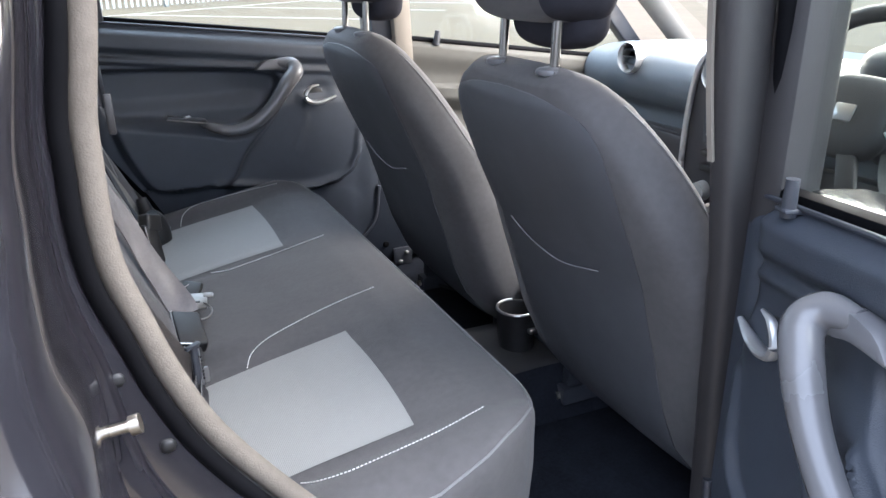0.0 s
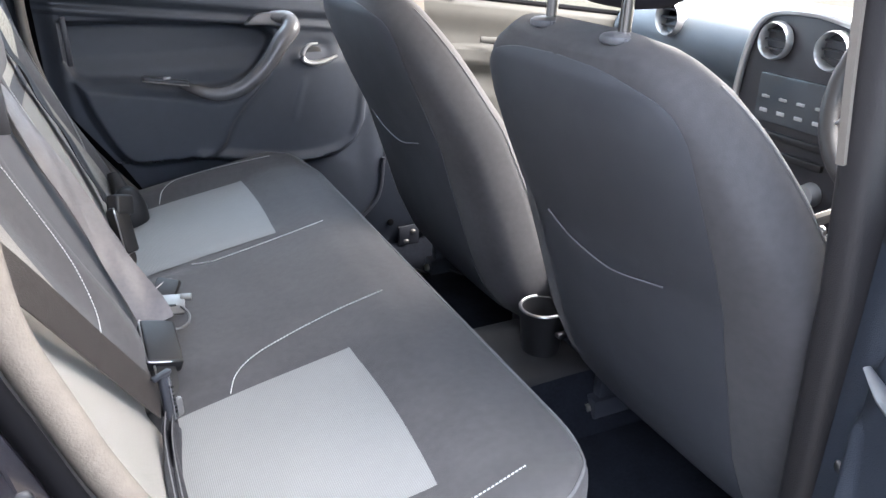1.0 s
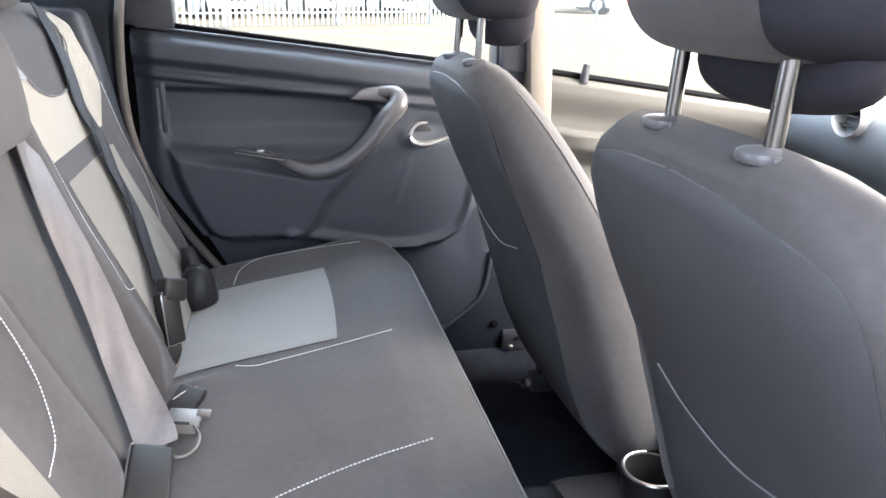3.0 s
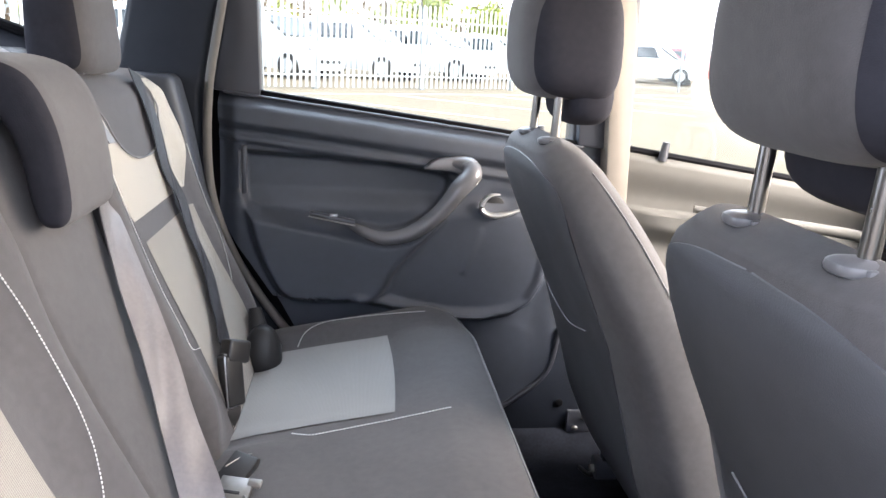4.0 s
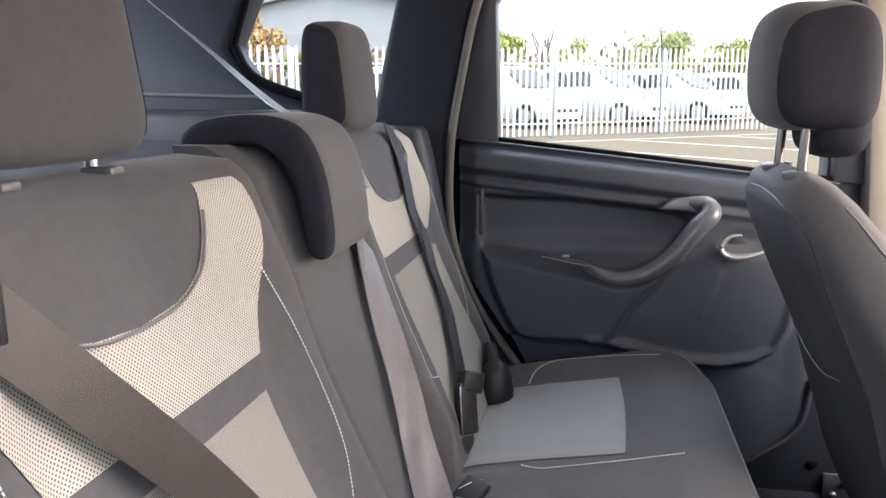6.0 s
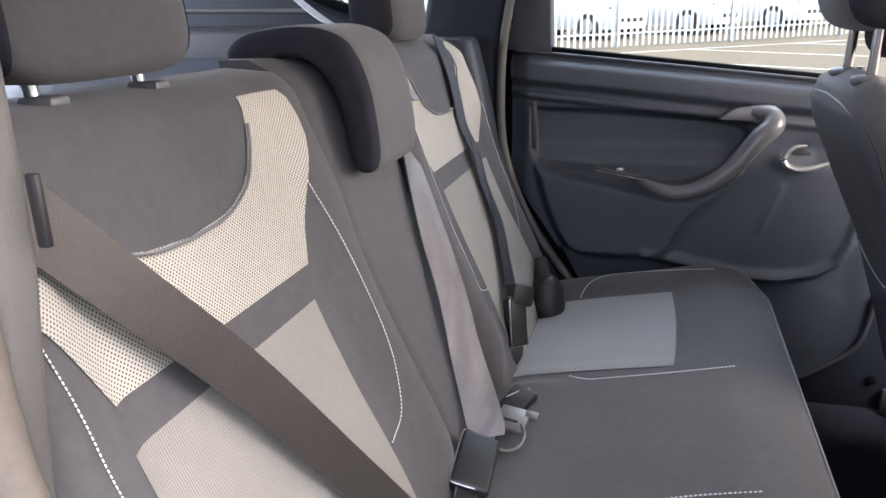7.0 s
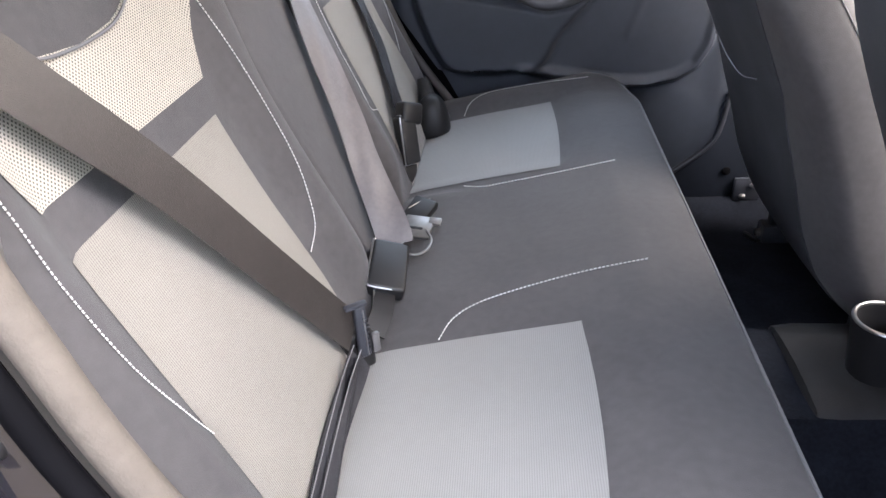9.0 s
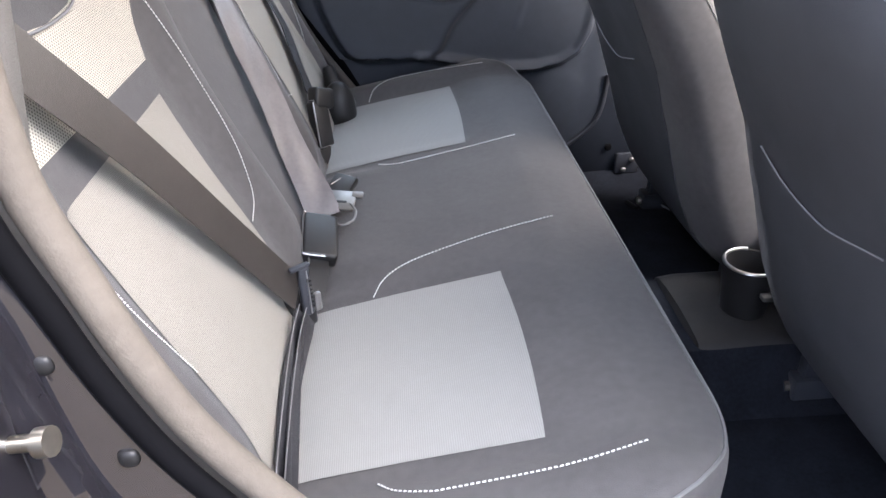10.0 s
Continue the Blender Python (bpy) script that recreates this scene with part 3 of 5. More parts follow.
def belt_centre():
    belt = thing("seat_belt", (0.26, 0.02, 0.74), "smooth middle seat belt, greyed for its sheen, with chrome tongue", "seat belt")
    edge = [(0.098, 0.110, 1.145), (0.105, 0.094, 1.084), (0.146, 0.046, 0.967), (0.190, -0.011, 0.869), (0.226, -0.055, 0.785), (0.234, -0.068, 0.764)]
    across = [Vector(v).normalized() for v in ((0.05, 0.98, -0.20), (0.06, 0.98, -0.20), (0.61, 0.75, -0.25), (0.68, 0.68, -0.26), (0.93, 0.05, -0.30), (0.93, -0.05, -0.32))]
    part("webbing", ribbon([Vector(e) + 0.024 * v for e, v in zip(edge, across)], across, 0.048, 0.0018, 12, 0.002), WEB_SHEEN, belt, "webbing in a pale grey that holds its sheen")
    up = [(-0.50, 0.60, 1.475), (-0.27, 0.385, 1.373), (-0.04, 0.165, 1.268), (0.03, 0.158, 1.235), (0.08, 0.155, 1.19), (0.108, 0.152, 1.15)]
    part("upper_webbing", ribbon(up, [(0.5, 0.6, -0.6), (0.5, 0.7, -0.4), (0.2, 0.95, 0), (0, 1, 0.05), (0, 1, 0.05), (0, 1, 0.05)], 0.020, 0.0018, 8), WEB_SHEEN, belt, "webbing running up to the roof")
    turn = set_on((0.280, -0.012, 0.752), (0.92, -0.15, -0.05), (0.2, -0.3, 0.93))
    tongue = part("tongue", box((-0.022, -0.022, -0.003), (0.020, 0.020, 0.003), 0.0025, m=turn), TONGUE, belt, "worn steel tongue plate")
    part("tongue_ear", box((0.012, 0.006, -0.002), (0.030, 0.020, 0.004), 0.003, m=turn), TONGUE, tongue)
    part("tongue_slot", box((-0.016, -0.008, 0.0022), (0.008, -0.003, 0.0036), 0.0008, m=turn), BLACK, tongue, "dark slot")
    cover = prism([(-0.026, -0.006), (0.026, -0.008), (0.030, 0.002), (0.022, 0.010), (-0.024, 0.004)], -0.019, 0.016, 0.003)
    cover.transform(set_on((0.275, 0.036, 0.752), (0.36, 0.92, 0.12), (0.1, -0.25, 0.95)))
    part("tongue_cover", cover, BLACK, tongue, "wedge shaped black tongue cover")
    part("cover_edge", tube([(0.262, 0.030, 0.760), (0.278, 0.048, 0.762), (0.290, 0.064, 0.758)], 0.0008, 6, n=3), TONGUE, tongue, "bright edge of the cover")
    loop = [Vector(p) for p in ((0.262, -0.052, 0.757), (0.268, -0.078, 0.752), (0.284, -0.084, 0.749), (0.298, -0.070, 0.749), (0.301, -0.045, 0.750), (0.293, -0.024, 0.752))]
    part("tongue_ring", tube(loop, 0.0018, 8, n=5), TONGUE, tongue, "worn steel loop")


def buckle(base, m, label, strap_to, cap):
    bk = thing("belt_buckle", base, label, "belt buckle", "rear seat buckles")
    wide = 0.018 if cap else 0.024
    body = part("body", box((-0.042, -wide, -0.010), (0.040, wide, 0.012), 0.005, 3, m=m), BLACK, bk)
    part("trim", tube([m @ Vector(p) for p in ((-0.040, -0.5 * wide, 0.009), (-0.041, 0.8 * wide, 0.009), (-0.034, wide, 0.010), (0.0, wide + 0.0006, 0.011), (0.034, wide, 0.011), (0.039, 0.9 * wide, 0.010))], 0.0013, 6, n=4), CHROME, body, "bright edge of the buckle")
    part("button", box((0.034, -0.015, -0.004), (0.043, 0.015, 0.008), 0.002, m=m), TRIM_SMOOTH, body)
    if cap:
        part("cap", box((0.026, -0.024, -0.012), (0.062, 0.020, 0.014), 0.006, 3, m=m @ Matrix.Rotation(radians(-14), 4, "Z")), BLACK, bk, "wedge shaped black cap")
    a = m @ Vector((-0.040, 0, 0))
    part("stalk", ribbon([a, (a + Vector(strap_to)) / 2 + Vector((0.004, 0, 0.003)), strap_to], m.to_3x3() @ Vector((0, 1, 0)), 0.026, 0.005, 6), BLACK, bk, "short black stalk")
    part("stalk_edge", tube([m @ Vector((-0.038, 0.014, 0.004)), (m @ Vector((-0.038, 0.014, 0.004)) + Vector(strap_to)) / 2, Vector(strap_to) + Vector((0.004, 0.012, 0.006))], 0.0014, 6, n=3), CHROME, bk, "bright edge of the stalk")


belt_near()
belt_centre()


buckle((0.253, -0.125, 0.735), set_on((0.253, -0.122, 0.750), (-0.02, 0.96, 0.26), (0.30, -0.30, 0.90)), "black buckle lying on the cushion beside the middle belt", (0.247, -0.215, 0.716), False)
buckle((0.230, 0.255, 0.76), set_on((0.232, 0.258, 0.775), (-0.10, 0.22, 0.97), (0.75, -0.62, 0.1)), "black buckle standing up between cushion and backrest", (0.228, 0.225, 0.705), True)


def belt_far():
    belt = thing("seat_belt", (0.22, 0.40, 0.80), "dark webbing seat belt lying across the far backrest", "seat belt")
    path = [(0.046, 0.480, 1.226), (0.072, 0.456, 1.175), (0.099, 0.438, 1.093), (0.120, 0.438, 1.030), (0.142, 0.432, 0.975), (0.174, 0.398, 0.900), (0.202, 0.344, 0.845), (0.218, 0.292, 0.812)]
    part("webbing", ribbon(path, (0.13, 0.86, -0.30), 0.044, 0.0016, 10, 0.003), WEB_DARK, belt)
    cover = part("anchor_cover", blob((0.252, 0.488, 0.730), (0.034, 0.034, 0.048), 2.5, 24, 16, lambda a, b, c: (a * (1 - 0.25 * c), b * (1 - 0.25 * c), c)), BLACK, belt, "black rounded anchor cover")
    part("cover_neck", tube([(0.244, 0.500, 0.755), (0.238, 0.512, 0.782), (0.234, 0.520, 0.800)], (0.020, 0.015, 0.012), 12, n=4), BLACK, cover, "narrow black neck")
    part("cover_ridge", tube([(0.280, 0.468, 0.724), (0.286, 0.488, 0.730), (0.280, 0.508, 0.738)], 0.0016, 6, n=4), GRIP, cover, "thin grey ridge across the cover")


belt_far()


# ---- front seats ----
def build_front_seat(yc, label):
    seat = thing("bucket_seat", (1.10, yc, 0.42), label, "car seat", "front seats")
    foot = Vector((1.022, yc, 0.50))
    axis = Vector((-0.500, 0, 0.866))
    rear = Vector((-0.866, 0, -0.500))
    L = 0.722

    def half_width(h):
        return float(np.interp(h / L, (0, 0.15, 0.4, 0.6, 0.75, 0.86, 0.93, 0.97, 1.0), (0.284, 0.290, 0.288, 0.276, 0.256, 0.230, 0.200, 0.170, 0.125)))

    def depth(h):
        return float(np.interp(h / L, (0, 0.2, 0.5, 0.8, 0.92, 0.97, 1.0), (0.17, 0.165, 0.15, 0.12, 0.10, 0.08, 0.045)))

    def surface(h, th, off=0.0):
        """A point of the backrest's skin; th = 0 faces the rear."""
        w, d = half_width(h) + off, depth(h)
        c, s = math.cos(th), math.sin(th)
        p = 2 / 3.6
        r = math.copysign(abs(c) ** p, c) * (d / 2 + off)
        y = math.copysign(abs(s) ** p, s) * w
        bulge = float(np.interp(h / L, (0, 0.06, 0.16, 0.28, 0.42, 0.6, 0.8, 1), (0.006, 0.030, 0.042, 0.036, 0.016, -0.004, -0.004, 0)))
        lean = rear * (r - 0.075 + bulge)
        return foot + axis * h + lean + Vector((0, y, 0))
    hs = [*np.linspace(0, 0.90 * L, 34), *(L * k for k in (0.92, 0.94, 0.96, 0.975, 0.988, 0.996, 1.0))]
    ths = np.linspace(-math.pi, math.pi, 56, endpoint=False)
    back = part("backrest", rings([[surface(h, t) for t in ths] for h in hs]), CLOTH, seat, "charcoal cloth backrest", angle=60)
    # rear panel with its seam round the edge
    rows, rim_l, rim_r = [], [], []
    for h in [*np.linspace(0.02, 0.84 * L, 34), *(L * v for v in (0.86, 0.88, 0.90, 0.92, 0.935, 0.95, 0.96, 0.968, 0.975, 0.980, 0.984, 0.987, 0.990))]:
        wide = 0.004 + float(np.interp(h / L, (0, 0.35, 0.54, 0.71, 0.85), (0.180, 0.184, 0.189, 0.197, 0.197))) * (1 - min(1.0, h / (0.990 * L)) ** 28) ** 0.45
        k = math.asin(min(1.0, wide / half_width(h)) ** 1.8)
        row = [surface(h, t, 0.0016) for t in np.linspace(-k, k, 30)]
        rows.append([surface(h, -k, -0.002), *row, surface(h, k, -0.002)])
        rim_l.append(surface(h, -k, 0.001))
        rim_r.append(surface(h, k, 0.001))
    panel = part("rear_panel", rings(rows, closed=False, cap=False), VINYL, back, "smooth dark blue-grey vinyl rear panel")
    for th in (-1.85, 1.85):
        part("side_seam", tube([surface(h, th, 0.0008) for h in np.linspace(0.12 * L, 0.94 * L, 24)], 0.0011, 6, n=2), PIPING, back, "stitched seam along the side")
    # slack opening of the map pocket
    pts = []
    for dy, h in ((0.150, 0.448), (0.135, 0.434), (0.105, 0.421), (0.060, 0.412), (0.010, 0.409), (-0.040, 0.414), (-0.090, 0.426), (-0.122, 0.434)):
        k = dy / half_width(h)
        pts.append(surface(h, math.asin(math.copysign(abs(k) ** 2.1, k)), 0.006))
    part("pocket_seam", tube(pts, 0.0012, 8, n=4), ELASTIC, back, "pale elastic edge of the map pocket")
    # headrest on two posts
    top = foot + axis * L
    tx, tz = 0.735, 1.166

    def shape(a, b, c):
        droop = -0.10 * step(-0.4, 1.0, a) * step(0.5, -1.0, c)
        return a * (1 - 0.10 * c * c) - 0.04 * c + 0.05 * (1 - b * b) * (1 if a > 0 else -1), b * (1 - 0.13 * c - 0.05 * c * c), c + droop
    head = part("headrest", blob((tx + 0.024, yc, 1.317), (0.075, 0.106, 0.090), 4.0, 52, 30, shape), CLOTH, seat, "charcoal cloth headrest")
    for s in (-1, 1):
        part("side_panel", cheek(blob((tx + 0.024, yc, 1.317), (0.075, 0.106, 0.090), 4.0, 52, 30, shape, 1.01), tx + 0.024, yc, 0.078, s), CLOTH_DARK, head, "black cloth side panel")
    part("chin", blob((tx + 0.058, yc, 1.236), (0.042, 0.092, 0.048), 3.0, 30, 14), CLOTH_DARK, head, "black cloth lower pad")
    for k in (-0.070, 0.070):
        part("post", tube([(tx + 0.006, yc + k, tz - 0.03), (tx + 0.012, yc + k, 1.30)], 0.0068, 14, n=1), POST, head, "chrome post")
        part("collar", blob((tx, yc + k, tz), (0.018, 0.018, 0.007), 2.6, 20, 8), GRIP, head, "grey plastic collar")
        part("collar_button", box((tx - 0.005, yc + k - 0.021, tz - 0.005), (tx + 0.007, yc + k - 0.014, tz + 0.003), 0.002), GRIP, head)
    # seat cushion, hinge covers and runners
    def sit(a, b, c):
        return a, b, c + 0.18 * a * (1 if c > 0 else 0.4) + 0.10 * b * b * (1 if c > 0 else 0)
    part("cushion", blob((1.23, yc, 0.655), (0.27, 0.245, 0.085), 3.6, 40, 16, sit), CLOTH, seat, "charcoal cloth seat cushion")
    part("seat_frame", box((1.0, yc - 0.20, 0.50), (1.44, yc + 0.20, 0.60), 0.02), TRIM, seat)
    for k in (-0.243, 0.243):
        part("hinge_cover", blob((1.03, yc + k * 0.9, 0.575), (0.055, 0.018, 0.065), 3.0, 20, 12), TRIM_SMOOTH, seat, "dark plastic hinge cover")
        rail = part("runner", box((0.97, yc + k * 0.86 - 0.02, 0.425), (1.50, yc + k * 0.86 + 0.02, 0.465), 0.004), TRIM_SMOOTH, seat, "dark steel runner")
        part("leg", box((0.985, yc + k * 0.86 - 0.012, 0.455), (1.03, yc + k * 0.86 + 0.012, 0.53), 0.004), TRIM_SMOOTH, seat)
        part("bolt", tube([(0.962, yc + k * 0.86, 0.442), (0.974, yc + k * 0.86, 0.442)], 0.009, 8, n=1), STEEL, rail, "zinc bolt")
    return seat


near_seat = build_front_seat(-0.345, "charcoal cloth driver seat with map pocket, seen from behind")
far_seat = copy_thing(near_seat, pose(1.070, 0.330, 0.42))
far_seat["label"] = "charcoal cloth passenger seat with map pocket, seen from behind"


# ---- the body shell ----
def side_seal(points, y, name, r, mat, label):
    return single(name, tube([(x, y, z) for x, z in points], r, 12, n=5, up=(0, 1, 0)), mat, label, "door seal", "structure")


floor_bm = bmesh.new()
loops = []
for x in np.linspace(0.10, 2.05, 60):
    row = []
    for y in np.linspace(-0.74, 0.74, 50):
        hump = 0.098 * step(0.165, 0.105, abs(y))
        toe = 0.25 * step(1.75, 2.05, x)
        side = 0.05 * step(0.66, 0.74, abs(y))
        row.append(Vector((x, y, 0.402 + max(hump, toe) + side + 0.003 * noise.noise((x * 9, y * 9, 0)))))
    loops.append(row)
single("floor", rings(loops, closed=False, cap=False, bm=floor_bm), CARPET, "worn black carpet over the car floor", "car floor", "structure")
single("floor_underside", box((-1.1, -0.80, 0.30), (2.1, 0.80, 0.398), 0.02), RUBBER, "dark underside of the car floor", "car floor", "structure")
single("seat_plinth", box((0.10, -0.64, 0.40), (0.60, 0.64, 0.56), 0.02), CARPET, "carpeted step under the rear bench", "seat base", "structure")
# rear cover of the tunnel between the seats
tun = bmesh.new()
loops = []
for x, k in ((0.815, 0.0), (0.818, 0.7), (0.83, 0.95), (0.86, 1.0), (1.0, 1.0), (1.2, 1.0)):
    prof = [(-0.108, 0.490), (-0.104, 0.502), (-0.092, 0.511), (-0.05, 0.517), (0, 0.519), (0.06, 0.517), (0.100, 0.512), (0.116, 0.504), (0.124, 0.488)]
    loops.append([Vector((x, y, 0.40 + (z - 0.40) * k)) for y, z in prof])
single("tunnel_cover", rings(loops, closed=False, cap=False, bm=tun), TUNNEL, "scuffed grey plastic tunnel cover on the floor", "tunnel cover", "structure")

console = thing("centre_console", (1.2, 0.0, 0.51), "dark plastic centre console with a rear cup holder", "console")
part("body", box((0.985, -0.085, 0.505), (1.52, 0.095, 0.66), 0.02, 3), TRIM, console)
cup = bmesh.new()
prof = [(0.036, 0.508), (0.041, 0.56), (0.046, 0.600), (0.046, 0.606), (0.040, 0.606), (0.036, 0.56), (0.032, 0.52)]
rings([[Vector((0.931 + r * math.cos(a), -0.020 + r * math.sin(a), z)) for a in np.linspace(0, 2 * math.pi, 32, endpoint=False)] for r, z in prof], bm=cup)
holder = part("cup_holder", cup, BLACK, console, "round dark cup holder")
part("rim", tube([(0.931 + 0.043 * math.cos(a), -0.020 + 0.043 * math.sin(a), 0.607) for a in np.linspace(radians(75), radians(275), 14)], 0.0034, 8, n=2), CHROME, holder, "pale rim round half of the cup holder")
part("clip", box((0.925, -0.088, 0.572), (0.945, -0.072, 0.582), 0.003), CHROME, holder, "bright clip")
handbrake = thing("handbrake", (1.2, -0.03, 0.66), "dark handbrake lever lying between the front seats", "handbrake")
part("lever", tube([(1.30, -0.02, 0.66), (1.18, -0.02, 0.70), (1.05, -0.02, 0.735)], (0.012, 0.016, 0.014), 10), TRIM_SMOOTH, handbrake)

single("ceiling", box((-1.05, -0.66, 1.545), (1.36, 0.66, 1.60), 0.015), HEADLINER, "pale cloth roof lining", "roof lining", "structure")

single("roof", box((-1.10, -0.70, 1.604), (1.34, 0.70, 1.640), 0.015, 3), PAINT, "dark mauve painted roof panel", "car roof", "structure")
single("bonnet", prism([(2.13, 0.62), (3.02, 0.62), (3.10, 0.74), (3.02, 0.90), (2.60, 0.99), (2.14, 1.012)], -0.76, 0.76, 0.04, segs=3), PAINT, "dark mauve painted bonnet", "car body", "structure")


def road_wheel(x, y):
    s = 1 if y > 0 else -1
    w = thing("wheel", (x, y, 0.0), "black tyre on a grey rim under the car", "wheel", "car wheels")
    part("tyre", tube([(x, y - 0.10, ground_level(y) + 0.33), (x, y - 0.07, ground_level(y) + 0.33), (x, y + 0.07, ground_level(y) + 0.33), (x, y + 0.10, ground_level(y) + 0.33)], (0.30, 0.33, 0.33, 0.30), 40, n=1), TYRE, w)
    part("rim", tube([(x, y + s * 0.09, ground_level(y) + 0.33), (x, y + s * 0.104, ground_level(y) + 0.33)], (0.20, 0.19), 28, n=1), FENCE_GREY, w, "grey steel rim")


def ground_level(y):
    return 0.0217 * max(0.0, y + 0.85)


for wx in (-0.62, 2.52):
    for wy in (-0.70, 0.70):
        road_wheel(wx, wy)

CP_Y = 0.70
NEAR = [(0.226, 1.53), (0.194, 1.42), (0.181, 1.281), (0.1685, 1.202), (0.1665, 1.161), (0.1655, 1.118), (0.169, 1.073), (0.184, 1.019), (0.2015, 0.9625), (0.232, 0.8935), (0.295, 0.801), (0.380, 0.696), (0.480, 0.586), (0.563, 0.50)]
RUBBER_LINE = [(0.210, 1.53), (0.178, 1.42), (0.165, 1.282), (0.152, 1.203), (0.150, 1.161), (0.149, 1.116), (0.153, 1.068), (0.169, 1.013), (0.187, 0.954), (0.218, 0.885), (0.281, 0.792), (0.366, 0.687), (0.466, 0.577), (0.550, 0.490)]
cpillar = [(-0.052, 1.228), (0.008, 1.482), (0.020, 1.548), (0.205, 1.548), (0.170, 1.455), (0.135, 1.30), (0.114, 1.185), (0.112, 1.05), (0.125, 0.95), (0.170, 0.84), (0.228, 0.745), (0.32, 0.62), (0.30, 0.42), (-0.15, 0.42), (-0.12, 1.0)]
single("pillar_c_left", prism(cpillar, CP_Y - 0.012, 0.80, 0.016, segs=4), PILLAR_SHADED, "grained plastic trim of the far rear pillar, darkened for its shade", "pillar trim", "structure")
near_edge = [(x - 0.010, z) for x, z in NEAR[:-2]]
single("pillar_c_right", prism([(-0.052, 1.228), (0.008, 1.482), (0.020, 1.548), *near_edge, (0.40, 0.45), (-0.15, 0.45), (-0.12, 1.0)], -0.649, -0.640, 0.003), TRIM_PALE, "grained plastic trim of the near rear pillar, lightened for the open side", "pillar trim", "structure")
dpillar = [(-1.0, 0.42), (-1.0, 1.548), (-0.295, 1.548), (-0.335, 1.48), (-0.380, 1.385), (-0.335, 1.322), (-0.249, 1.283), (-0.053, 1.228), (-0.121, 1.0), (-0.151, 0.42)]
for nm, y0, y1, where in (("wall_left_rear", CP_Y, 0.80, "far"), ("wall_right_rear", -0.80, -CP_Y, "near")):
    single(nm, prism(dpillar, y0, y1, 0.022, segs=4), PILLAR_SHADED, f"dark plastic luggage bay side on the {where} side", "side trim", "structure")
    single("window_quarter_" + nm.split("_")[1], prism([(-0.39, 1.20), (-0.39, 1.55), (0.03, 1.55), (0.0, 1.20)], (y0 + y1) / 2 + 0.02 * np.sign(y0) - 0.002, (y0 + y1) / 2 + 0.02 * np.sign(y0) + 0.002), GLASS, "fixed quarter window pane", "window", "structure").visible_shadow = False
single("quarter_window_frame", tube([(-0.372, 0.712, 1.395), (-0.335, 0.712, 1.33), (-0.249, 0.712, 1.291), (-0.052, 0.712, 1.236), (-0.034, 0.712, 1.26), (0.013, 0.712, 1.47), (0.0, 0.712, 1.535), (-0.29, 0.712, 1.54), (-0.372, 0.712, 1.395)], 0.010, 8, n=3), RUBBER, "black rubber round the quarter window", "window frame", "structure")
single("luggage_ledge_left", box((-0.95, 0.58, 1.08), (-0.19, 0.699, 1.252), 0.02, 3), PILLAR_DARK, "grey plastic ledge along the far luggage bay side", "side trim", "structure")
single("luggage_trim_line", tube([(-0.95, 0.697, 1.292), (-0.60, 0.697, 1.287), (-0.30, 0.697, 1.279)], 0.005, 8, n=3), TRIM_PALE, "pale moulding line above the luggage ledge", "trim", "structure")
# luggage cover and tailgate
single("parcel_shelf", box((-0.86, -0.66, 1.165), (-0.075, 0.66, 1.188), 0.006), TRIM, "dark grey luggage cover behind the rear seats", "luggage cover", "structure")
gate = bmesh.new()
box((-1.06, -0.70, 0.42), (-1.0, 0.70, 1.25), 0.01, bm=gate)
box((-0.93, -0.69, 1.10), (-0.87, 0.69, 1.262), 0.02, bm=gate)
box((-1.04, -0.70, 1.25), (-0.95, -0.56, 1.56), 0.01, bm=gate)
box((-1.04, 0.56, 1.25), (-0.95, 0.70, 1.56), 0.01, bm=gate)
single("tailgate", gate, TRIM, "dark trimmed tailgate with a wide rear window", "tailgate", "structure")
pane = single("window_rear", box((-1.0, -0.57, 1.25), (-0.996, 0.57, 1.545)), GLASS, "rear window pane", "window", "structure")
pane.visible_shadow = False

single("inner_body_left", prism([(-0.10, 0.42), (0.92, 0.42), (0.92, 1.07), (0.24, 1.15), (0.185, 1.25), (0.10, 1.25), (-0.06, 1.20)], 0.7495, 0.7565), RUBBER, "dark inner sheet of the far body side", "car body", "structure")
# B pillars
single("pillar_b_left", prism([(0.885, 0.42), (0.99, 0.42), (0.985, 1.06), (0.952, 1.10), (0.935, 1.548), (0.865, 1.548), (0.880, 1.20)], 0.738, 0.80, 0.006), TRIM_SMOOTH, "dark rear face of the far centre pillar", "pillar trim", "structure")
# much lighter than the near pillar's trim: sunlight on it is in the colour
single("pillar_b_left_trim", prism([(0.955, 0.960), (1.005, 0.955), (0.985, 1.35), (0.955, 1.52), (0.900, 1.548), (0.905, 1.46), (0.935, 1.25)], 0.690, 0.742, 0.008), PILLAR, "plastic trim of the far centre pillar, lightened to beige for the glare", "pillar trim", "structure")
# dark colour stands in for shade behind the passenger seat
single("pillar_b_left_lower", prism([(0.50, 0.42), (0.985, 0.42), (0.975, 1.0), (0.80, 1.02), (0.68, 0.85), (0.55, 0.60)], 0.7185, 0.737, 0.006), PILLAR_SHADED, "lower part of the far centre pillar, darkened for its shade", "pillar trim", "structure")
single("pillar_b_right", prism([(0.868, 0.42), (0.912, 0.42), (0.884, 1.00), (0.876, 1.10), (0.860, 1.35), (0.850, 1.548), (0.775, 1.548), (0.804, 1.20), (0.838, 0.95)], -0.664, -0.627, 0.012, segs=3), PILLAR_DARK, "dark grained plastic trim of the near centre pillar", "pillar trim", "structure")
